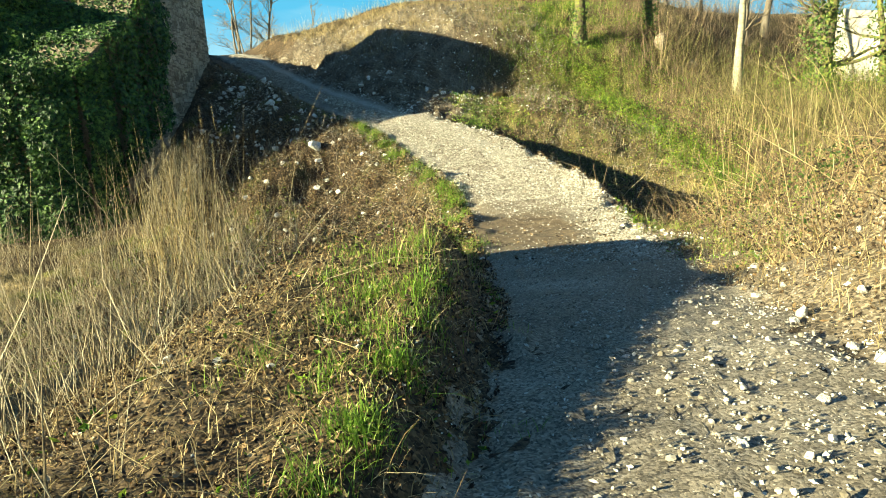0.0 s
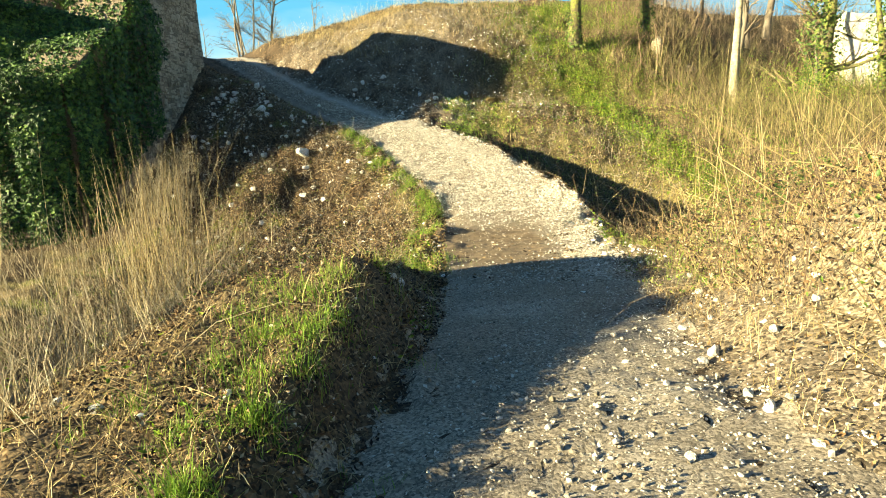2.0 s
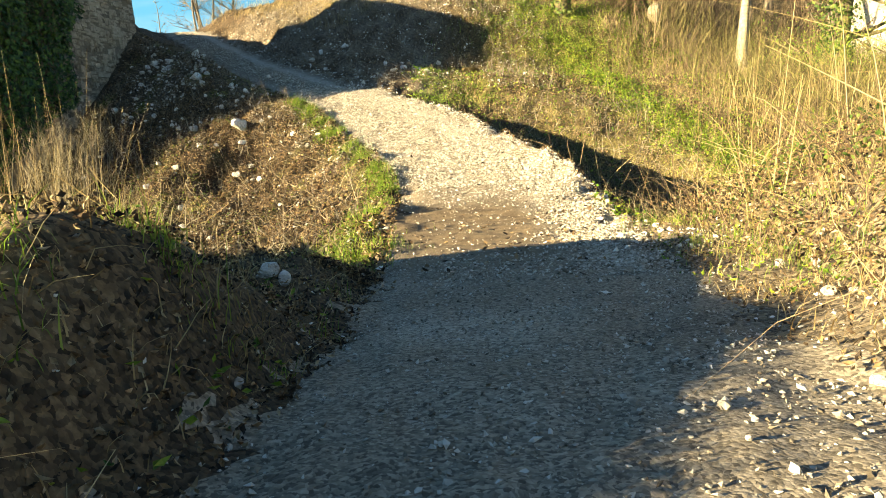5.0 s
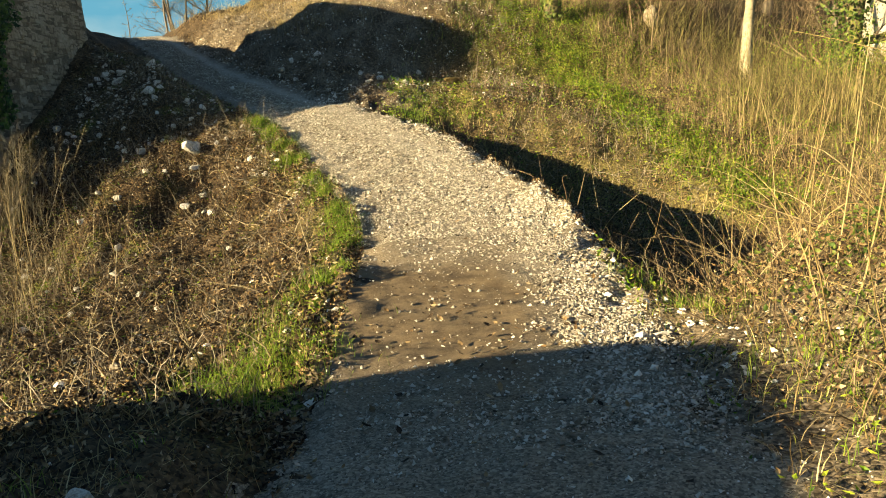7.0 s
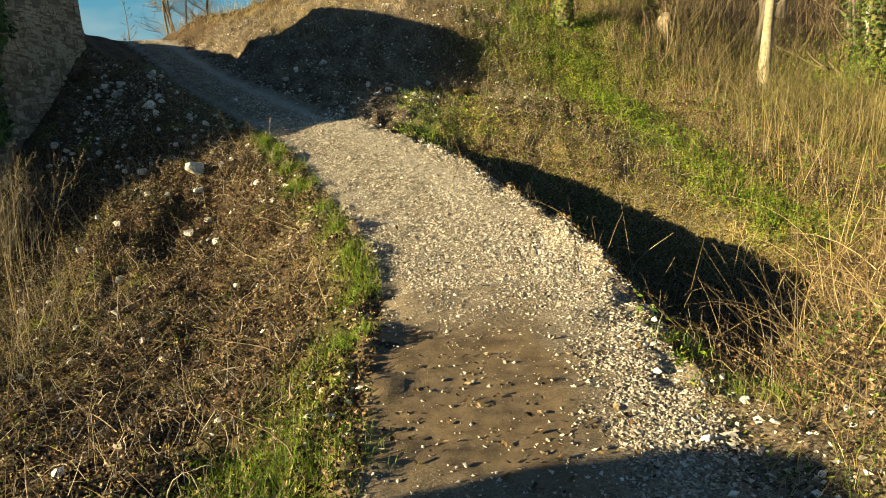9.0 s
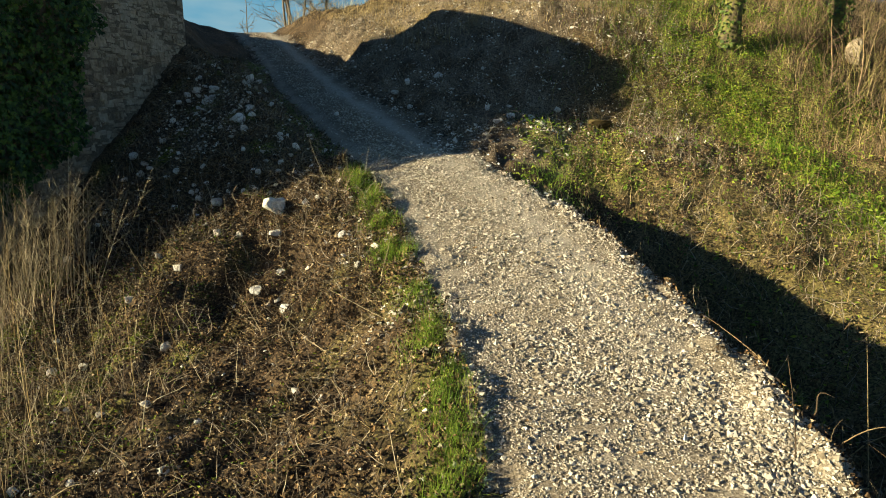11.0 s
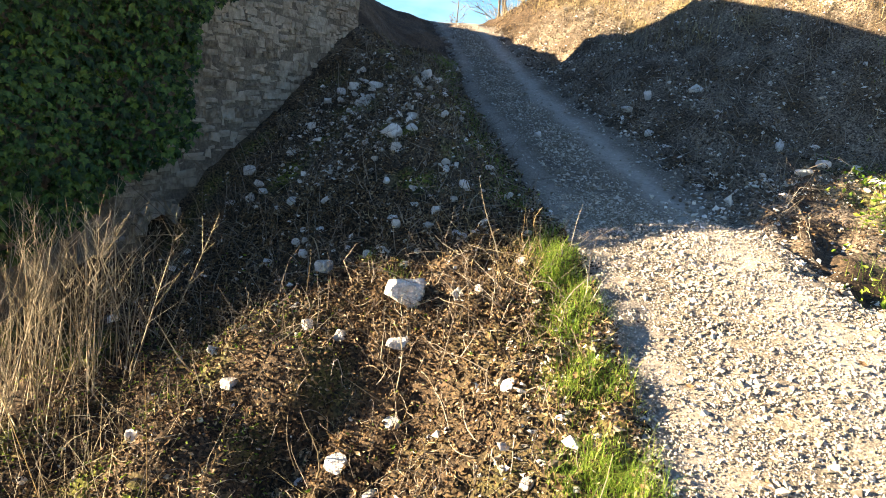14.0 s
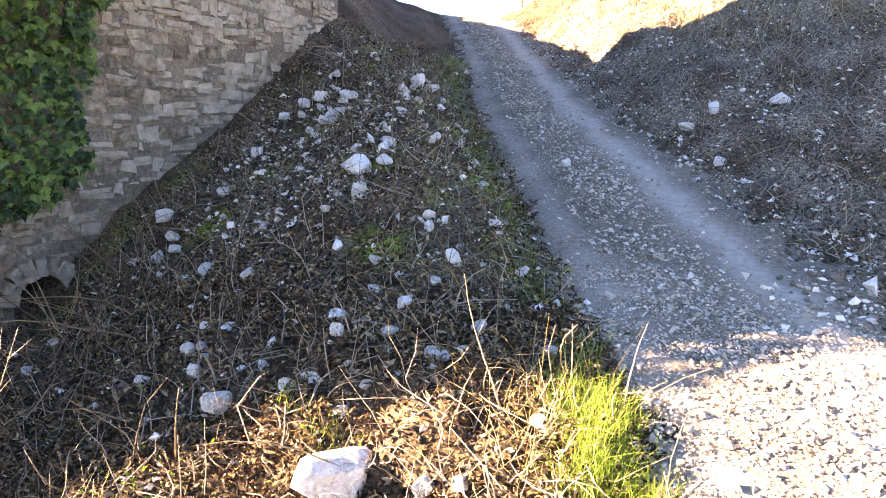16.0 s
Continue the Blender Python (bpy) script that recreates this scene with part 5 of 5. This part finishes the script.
def greens():
    # grass along the left edge of the path and on the berm
    rs = np.random.RandomState(73)

    def strip(n, y0, y1, d0, d1):
        y = rs.uniform(y0, y1, n)
        return lines_at(y)[:, 3] - rs.uniform(d0, d1, n), y
    sets = []
    x, y = strip(54000, 7.4, 13.2, -0.06, 0.42)
    m = rs.rand(len(x)) < np.clip(wobble(x, y, 0.9, 71) * 0.9 + 0.25, 0, 1) * np.exp(-((lines_at(y)[:, 3] - x - 0.12) / 0.14) ** 2)
    sets.append((x[m], y[m], 1.0))
    x, y = strip(12000, 13.6, 19, -0.05, 0.5)
    m = rs.rand(len(x)) < 0.6 * np.exp(-((lines_at(y)[:, 3] - x - 0.2) / 0.16) ** 2)
    sets.append((x[m], y[m], 0.7))
    for cx, cy, r, n in ((-0.05, 6.25, 0.2, 1500), (-0.12, 6.7, 0.2, 900), (-0.1, 7.4, 0.16, 500), (0.75, 13.6, 0.2, 350), (1.1, 14.2, 0.25, 450), (0.95, 13.0, 0.2, 300), (0.1, 5.85, 0.14, 500), (-1.58, 13.36, 0.05, 170), (-1.48, 12.97, 0.06, 620), (-1.33, 12.70, 0.06, 620), (-1.13, 12.25, 0.08, 620), (-0.97, 11.85, 0.08, 480), (-0.75, 11.3, 0.09, 600), (-2.6, 12.7, 0.04, 60), (-2.35, 12.62, 0.04, 60), (2.42, 8.45, 0.07, 250), (2.2, 9.6, 0.07, 250), (2.35, 6.6, 0.16, 420), (2.45, 5.6, 0.2, 500), (2.4, 4.8, 0.2, 350), (2.2, 7.4, 0.1, 200)):
        sets.append((cx + rs.randn(n) * r, cy + rs.randn(n) * r, 1.1))
    x, y = pick(40000, -2.4, 0.35, 0.2, 4.8, lambda x, y: np.clip(wobble(x, y, 0.4, 72) * 0.9 - 0.45, 0, 1) * (x > lines_at(y)[:, 1] - 0.1), rs)
    sets.append((x, y, 0.55))
    x, y = pick(9000, -1.8, 0.3, 3.4, 5.2, lambda x, y: (x < lines_at(y)[:, 3]) * np.clip(wobble(x, y, 0.45, 111) * 0.9 - 0.2, 0, 1), rs)
    sets.append((x, y, 0.7))
    for cx, cy, r, n in ((-0.3, 2.53, 0.05, 260), (-0.12, 2.45, 0.05, 240), (-0.24, 2.1, 0.05, 180), (-0.15, 1.85, 0.045, 340), (-0.22, 1.5, 0.045, 340), (-0.04, 2.65, 0.05, 140), (-0.36, 1.8, 0.04, 120), (0.05, 3.5, 0.06, 160), (-0.2, 2.85, 0.06, 200), (-0.4, 2.3, 0.06, 160), (-0.42, 2.75, 0.07, 140), (-0.08, 2.2, 0.05, 160), (-0.1, 3.05, 0.06, 180), (-0.3, 1.3, 0.05, 160), (-0.6, 2.05, 0.05, 90)):
        sets.append((cx + rs.randn(n) * r, cy + rs.randn(n) * r, 0.85))
    x, y, big = (np.concatenate([s[0] for s in sets]), np.concatenate([s[1] for s in sets]), np.concatenate([np.full(len(s[0]), s[2]) for s in sets]))
    k = len(x)
    root = np.stack([x, y, land(x, y) - 0.005], 1)
    ln = 0.075 * np.exp(rs.randn(k) * 0.4) * big
    stuff("verge_grass", blades_mesh("verge_grass", M_GRASS, root, ln, np.abs(rs.randn(k)) * 0.6 + 0.15, rs.uniform(0.002, 0.004, k), 74), "bright green grass tufts along the path's edge", "grass")
    # low leafy weeds
    def weeds(x, y):
        lx, left, right = shares(x, y)
        a = left * (clump(-0.08, 6.4, 0.5)(x, y) + 0.5 * box(x, y, -1.2, 0.3, 0.3, 4.8) * np.clip(0.1 + wobble(x, y, 0.6, 75), 0, 1) + 0.4 * box(x, y, -6, -1.0, 3.0, 10) * np.clip(0.15 + wobble(x, y, 1.3, 77), 0, 1) + 0.32 * box(x, y, -3.2, 0, 5.2, 12.6) * np.clip(0.1 + 0.9 * wobble(x, y, 0.9, 76), 0, 1) + 0.95 * box(x, y, -5, -2.2, 6, 12.3) * np.clip(0.2 + 0.9 * wobble(x, y, 0.9, 76), 0, 1) + 0.5 * box(x, y, -5.2, -2.6, 9.2, 12.8, 0.8) * np.clip(0.4 + wobble(x, y, 0.7, 83), 0, 1)
                    + 0.3 * np.exp(-((lx[:, 3] - x - 0.25) / 0.25) ** 2) * box(x, y, -6, 0, 13, 19))
        b = (x > lx[:, 5]) * (0.9 * green_strip(x, y) + 0.12 * box(x, y, 2.0, 7, 10, 17) + 0.35 * box(x, y, 4.8, 8, 9.5, 18) * np.clip(wobble(x, y, 1.3, 126), 0, 1) + 0.9 * box(x, y, 2.2, 6.2, 16.5, 21.5, 1.0) * np.clip(0.45 + wobble(x, y, 1.8, 78), 0, 1))
        c = right * (0.35 * box(x, y, 2.2, 6, 2, 8, 0.8) * np.clip(wobble(x, y, 1.0, 79), 0, 1) + 0.55 * box(x, y, 0.3, 2.0, 12.8, 16) * np.clip(0.5 + 0.7 * wobble(x, y, 0.6, 127), 0, 1) + 0.5 * box(x, y, 1.8, 2.9, 4.2, 8) * np.clip(0.3 + 0.8 * wobble(x, y, 0.5, 112), 0, 1))
        return np.clip(a + b + c, 0, 1)
    x, y = pick(180000, -5, 8, 0.3, 21.5, weeds, rs)
    k = len(x)
    stuff("low_weeds", leaves_mesh("low_weeds", M_WEED, x, y, rs.uniform(0.025, 0.07, k) * np.where((y < 7) | (x < 0), 0.55, 1.0), rs.uniform(0.01, 0.11, k) * np.where((y < 7) | (x < 0), 0.5, 1.0), 0.6, 80, LITTER_CO, LITTER_F), "low green and yellowish weeds creeping over the bank", "weeds")
    x, y = pick(30000, 1.9, 6.0, 2.0, 9.0, lambda x, y: (x > lines_at(y)[:, 4] + 0.4) * np.clip(clump(3.4, 6.4, 0.8)(x, y) + clump(3.0, 5.0, 0.4)(x, y) + 0.12, 0, 1) * (0.5 + 0.6 * wobble(x, y, 0.8, 99)).clip(0, 1), rs)
    k = len(x)
    stuff("bramble_green_leaves", leaves_mesh("bramble_green_leaves", M_BRAMBLE, x, y, rs.uniform(0.022, 0.045, k), rs.uniform(0.04, 0.26, k), 0.7, 96), "green bramble leaves among the dry canes", "leaves")
    x, y = pick(16000, 7.0, 11.5, 12.5, 19.5, lambda x, y: np.clip(clump(9.3, 16.7, 1.1)(x, y) + 0.5 * clump(8.2, 15.5, 0.8)(x, y) + 0.3 * clump(10.5, 18.2, 1.0)(x, y), 0, 1), rs)
    k = len(x)
    stuff("shrub_leaves", leaves_mesh("shrub_leaves", M_WEED, x, y, rs.uniform(0.03, 0.07, k), rs.uniform(0.1, 1.4, k) * rs.uniform(0.3, 1.0, k), 0.9, 97, LITTER_CO, LITTER_F), "sparse yellow-green leaves of the shrubs below the trees", "leaves")
    x, y = pick(46000, 1.9, 6.5, 0.8, 9.5, lambda x, y: (x > lines_at(y)[:, 4] + 0.3) * (0.7 + 0.4 * wobble(x, y, 1.2, 81)).clip(0, 1), rs)
    k = len(x)
    stuff("bramble_leaves", leaves_mesh("bramble_leaves", M_LITTER, x, y, rs.uniform(0.016, 0.04, k), rs.uniform(0.01, 0.26, k), 0.9, 82, LITTER_CO, LITTER_F), "withered brown leaves hanging in the brambles", "leaves")


litter()
dry_growth()
greens()

# ---- trees ----
def tree(name, label, x, y, h, r0, lean=(0.0, 0.0), limbs=16, mat=None, twig_mat=None, first=0.35, spread_=0.5, seed=1, forks=1, tuft=5, twig_thick=0.25, up=0.55):
    """A bare winter tree: tapered, slightly crooked trunk, limbs and twigs."""
    r = random.Random(seed)
    root = tagged(new(name), label, "tree")
    root.location = (x, y, height(x, y) - 0.15)
    root.rotation_euler = (-lean[1], lean[0], 0)

    def path_of(start, way, length, rad, bend, n=7):
        p, d, pts = Vector(start), Vector(way).normalized(), []
        for i in range(n + 1):
            t = i / n
            pts.append((p.copy(), rad * (1 - 0.82 * t)))
            d = (d + Vector((r.gauss(0, bend), r.gauss(0, bend), r.gauss(0, bend * 0.6) + 0.04))).normalized()
            p += d * length / n
        return pts

    def curve(nm, paths, mt, label_=""):
        cu = bpy.data.curves.new(nm, 'CURVE')
        cu.dimensions, cu.bevel_depth, cu.bevel_resolution, cu.use_fill_caps = '3D', 1.0, 1, True
        for pts in paths:
            sp = cu.splines.new('POLY')
            sp.points.add(len(pts) - 1)
            for q, (p, rad) in zip(sp.points, pts):
                q.co, q.radius = (*p, 1), max(rad, 0.002)
        tmp = bpy.data.objects.new(nm, cu)
        me = bpy.data.meshes.new_from_object(tmp)
        bpy.data.objects.remove(tmp)
        bpy.data.curves.remove(cu)
        me.materials.clear()
        me.materials.append(mt)
        ob = new(nm, me)
        ob.parent = root
        if label_:
            ob["label"] = label_
        return ob

    trunks = []
    for f in range(forks):
        w = (r.gauss(0, 0.10 * (forks > 1)), r.gauss(0, 0.10 * (forks > 1)), 1)
        trunks.append(path_of((r.gauss(0, 0.18) * (forks > 1), r.gauss(0, 0.18) * (forks > 1), 0), w, h * r.uniform(0.85, 1.0), r0 * r.uniform(0.8, 1.0), 0.05, 10))
    for t in trunks:
        flare = [(p, rad * (1.35 if i == 0 else r.uniform(0.88, 1.12))) for i, (p, rad) in enumerate(t)]
        curve("trunk", [flare], mat)
    twigs = []
    for k in range(limbs):
        t = r.choice(trunks)
        i = min(int((first + (1 - first) * r.random()) * 10), 9)
        p, rad = t[i]
        a = r.uniform(0, 6.283)
        ln = h * spread_ * (1.05 - i / 11) * r.uniform(0.5, 1.0)
        limb = path_of(p, (math.cos(a), math.sin(a), up + r.uniform(-0.2, 0.3)), ln, rad * 0.45, 0.13)
        curve("limb", [limb], mat)
        for _ in range(tuft):
            q, rad2 = limb[r.randrange(2, 8)]
            b = a + r.gauss(0, 0.8)
            tw = path_of(q, (math.cos(b), math.sin(b), r.uniform(-0.1, 0.9)), ln * r.uniform(0.25, 0.55), max(rad2 * 0.5, 0.007), 0.18, 5)
            twigs.append(tw)
            for _ in range(3):
                q3, rad3 = tw[r.randrange(1, 6)]
                c = b + r.gauss(0, 0.9)
                twigs.append(path_of(q3, (math.cos(c), math.sin(c), r.uniform(-0.1, 0.9)), ln * r.uniform(0.1, 0.25), max(rad3 * 0.5, 0.005), 0.2, 4))
    if twigs:
        tagged(curve("crown", twigs, twig_mat or mat), kind="stuff")
    return root


tree("mossy_tree", "moss-covered bare tree on the sunny bank", 3.75, 18.0, 6.5, 0.19, (0.02, 0.0), 9, M_MOSSBARK, M_TWIG, 0.35, 0.35, 21)
tree("mossy_tree", "slender mossy bare tree above a boulder", 5.85, 18.9, 6.0, 0.14, (-0.01, 0.0), 8, M_MOSSBARK, M_TWIG, 0.3, 0.35, 22)
tree("birch_tree", "thin pale-barked young tree standing in dry reeds", 7.2, 16.55, 6.5, 0.13, (0.02, 0.0), 8, M_BIRCH, M_TWIG, 0.45, 0.25, 23)
tree("mossy_tree", "ivy-grown bare tree among dry brush", 9.2, 16.6, 6.0, 0.20, (0.03, 0.0), 14, M_MOSSBARK, M_TWIG, 0.08, 0.35, 24, 1, 6, 0.25, 0.25)
tree("bare_tree", "bare tree behind the brush on the hill", 10.8, 23.0, 7.5, 0.13, (0.0, 0.0), 14, M_BARK, M_TWIG, 0.2, 0.35, 25)
tree("bare_tree", "bare tree with spreading branches by the pale ruin", 13.2, 18.6, 6.5, 0.14, (-0.05, 0.0), 16, M_BARK, M_TWIG, 0.3, 0.5, 26)
tree("bare_tree", "several-stemmed bare tree beyond the crest of the path", -8.0, 30.0, 6.5, 0.055, (0.0, 0.0), 44, M_BARK, M_TWIG, 0.12, 0.30, 27, 5, 13)
tree("bare_tree", "bare tree beyond the crest of the path", -6.95, 30.5, 6.5, 0.075, (0.03, 0.0), 30, M_BARK, M_TWIG, 0.2, 0.35, 28, 1, 14)
tree("sapling", "small bare sapling beside the top of the path", -9.4, 29.5, 2.7, 0.04, (0.0, 0.0), 14, M_BARK, M_TWIG, 0.25, 0.3, 29, 1, 3)
tree("sapling", "small bushy bare sapling at the hill's crest", -13.5, 34.0, 2.2, 0.04, (0.0, 0.0), 14, M_BARK, M_TWIG, 0.05, 0.45, 30, 2, 3)
tree("sapling", "thin bare shrub on the crest of the bank", -4.4, 27.5, 2.4, 0.03, (0.0, 0.0), 14, M_BARK, M_TWIG, 0.05, 0.4, 31, 3, 3)


tree("dead_shrub", "small bare grey dead shrub beside the mossy hump", 1.85, 16.25, 0.75, 0.014, (0.35, 0.0), 9, M_BARK, M_BARK, 0.1, 0.8, 33, 2, 2)
tree("dead_shrub", "bare thorny shrub in the dry brush on the bank", 5.4, 17.6, 1.3, 0.02, (0.1, 0.0), 14, M_TWIG, M_TWIG, 0.1, 0.6, 34, 3, 3)
tree("bare_tree", "thin bare tree behind the brush on the hill", 9.6, 21.5, 6.5, 0.08, (0.0, 0.0), 14, M_BARK, M_TWIG, 0.2, 0.35, 35, 1, 6)


tree("bare_tree", "thin bare tree among the brush on the bank", 8.5, 19.6, 6.0, 0.07, (0.03, 0.0), 12, M_BARK, M_TWIG, 0.15, 0.3, 36, 1, 5)
tree("bare_tree", "slender lichened tree among dry brush", 10.6, 16.4, 6.0, 0.11, (-0.03, 0.0), 14, M_MOSSBARK, M_GREENTWIG, 0.1, 0.35, 37, 1, 6, 0.25, 0.2)
tree("bare_tree", "bare tree beyond the bank's crest", 4.9, 23.5, 5.0, 0.06, (0.0, 0.0), 12, M_BARK, M_TWIG, 0.15, 0.3, 38, 2, 5)


for k, (tx, ty, th, tr) in enumerate(((11.6, 20.8, 6.5, 0.07), (12.6, 22.4, 7.0, 0.09), (8.9, 23.4, 6.0, 0.07), (7.4, 22.6, 5.0, 0.05), (14.2, 21.6, 7.0, 0.10), (9.9, 18.2, 5.0, 0.05), (6.6, 21.6, 4.0, 0.04))):
    tree("bare_tree", "thin bare tree in the wood behind the bank", tx, ty, th, tr, (0.03 * math.sin(5 * k), 0.0), 16, M_BARK, M_TWIG if k % 2 else M_GREENTWIG, 0.08, 0.3, 50 + k, 1 + k % 2, 6)


def tree_ivy(x, y, low, high, wide, n, seed):
    """Ivy that has climbed a trunk: leaves in a ragged sleeve, thicker in places."""
    rs = np.random.RandomState(seed)
    z, a = low + (high - low) * rs.rand(n) ** 1.3, rs.rand(n) * 6.283
    reach = wide * (0.45 + 0.55 * np.abs(np.sin(z * 2.3 + seed) * np.sin(a + z))) * rs.rand(n) ** 0.5 + 0.12
    place = np.stack([x + np.cos(a) * reach, y + np.sin(a) * reach, height(x, y) + z], 1)
    out = np.stack([np.cos(a), np.sin(a), 0 * a + 0.3], 1) + rs.randn(n, 3) * 0.5
    out /= np.linalg.norm(out, axis=1)[:, None]
    xax = np.cross(np.array([0, 0, -1.0]) + rs.randn(n, 3) * 0.35, out)
    xax /= np.linalg.norm(xax, axis=1)[:, None]
    mats = np.stack([xax, np.cross(out, xax), out], 2) * rs.uniform(0.022, 0.045, n)[:, None, None]
    stuff("tree_ivy", join_copies("tree_ivy", M_BRAMBLE, IVY_CO, IVY_F, place, mats), "yellow-green ivy leaves climbing a tree trunk", "ivy")


tree_ivy(9.2, 16.6, 0.0, 4.6, 0.5, 3000, 1)
tree_ivy(3.75, 18.0, 0.0, 0.9, 0.2, 420, 2)
tree_ivy(5.85, 18.9, 0.0, 1.8, 0.14, 500, 3)
tree_ivy(10.6, 16.4, 0.5, 4.0, 0.45, 1600, 4)


# ---- boulders, moss lump, pale ruin ----
def boulder(name, x, y, sx, sy, sz, mat, label, category, seed):
    me = rock_mesh(seed)
    me.name = name
    me.materials.clear()
    me.materials.append(mat)
    ob = new(name, me)
    ob.matrix_basis = Matrix.LocRotScale((x, y, height(x, y) + sz * 0.22), Euler((0.1, 0.05, seed)), (sx, sy, sz))
    return tagged(ob, label, category)


boulder("moss_lump", 1.5, 16.05, 0.5, 0.45, 0.22, M_MOSS, "brown moss-covered hump of earth beside the path", "mossy hump", 41)
boulder("boulder", 6.0, 18.55, 0.6, 0.5, 0.6, M_WALL, "pale weathered boulder below a mossy tree", "boulder", 42)
boulder("boulder", 6.75, 18.3, 0.4, 0.35, 0.35, M_WALL, "pale weathered boulder below a mossy tree", "boulder", 43)
far_ruin = tagged(new("pale_ruin"), "pale sunlit stump of a ruined wall behind the brush", "ruin")
bm = bmesh.new()
prism(bm, [(11.2, 19.3), (14.0, 18.5), (14.6, 19.9), (11.8, 20.7)], -0.8, [2.75, 2.55, 2.4, 2.5])
bmesh.ops.subdivide_edges(bm, edges=bm.edges[:], cuts=6, use_grid_fill=True)
for v in bm.verts:
    v.co += Vector((noise.noise(v.co * 1.3), noise.noise(v.co * 1.3 + Vector((9, 0, 0))), noise.noise(v.co * 1.3 + Vector((0, 9, 0))))) * 0.14
part("core", bm, M_PLASTER, far_ruin)

# added block out of view on the left; it casts the lower path's shadow
stump = tagged(new("shadow_stump"), "unseen stump of rubble wall, added to shade the lower path", "ruin")
bm = bmesh.new()
prism(bm, [(-4.6, 1.9), (-4.0, 1.9), (-4.0, 3.35), (-4.6, 3.35)], -1.6, [1.44, 1.44, 1.48, 1.48])
prism(bm, [(-4.6, 3.35), (-4.0, 3.35), (-4.0, 3.7), (-4.6, 3.7)], -1.6, [1.48, 1.48, 1.3, 1.3])
prism(bm, [(-4.6, 3.7), (-4.0, 3.7), (-4.0, 3.88), (-4.6, 3.88)], -1.6, [1.3, 1.3, 1.0, 1.0])
bmesh.ops.remove_doubles(bm, verts=bm.verts[:], dist=0.001)
bmesh.ops.subdivide_edges(bm, edges=bm.edges[:], cuts=3, use_grid_fill=True)
for v in bm.verts:
    v.co += Vector((noise.noise(v.co * 2.1), noise.noise(v.co * 2.1 + Vector((9, 0, 0))), noise.noise(v.co * 2.1 + Vector((0, 9, 0))))) * 0.05
part("core", bm, M_MORTAR, stump)


# ---- from the plan's units to metres ----
for ob in list(scene.objects):
    if ob.parent is None and ob.type in {'MESH', 'EMPTY'}:
        ob.matrix_basis = Matrix.Scale(PLAN, 4) @ ob.matrix_basis
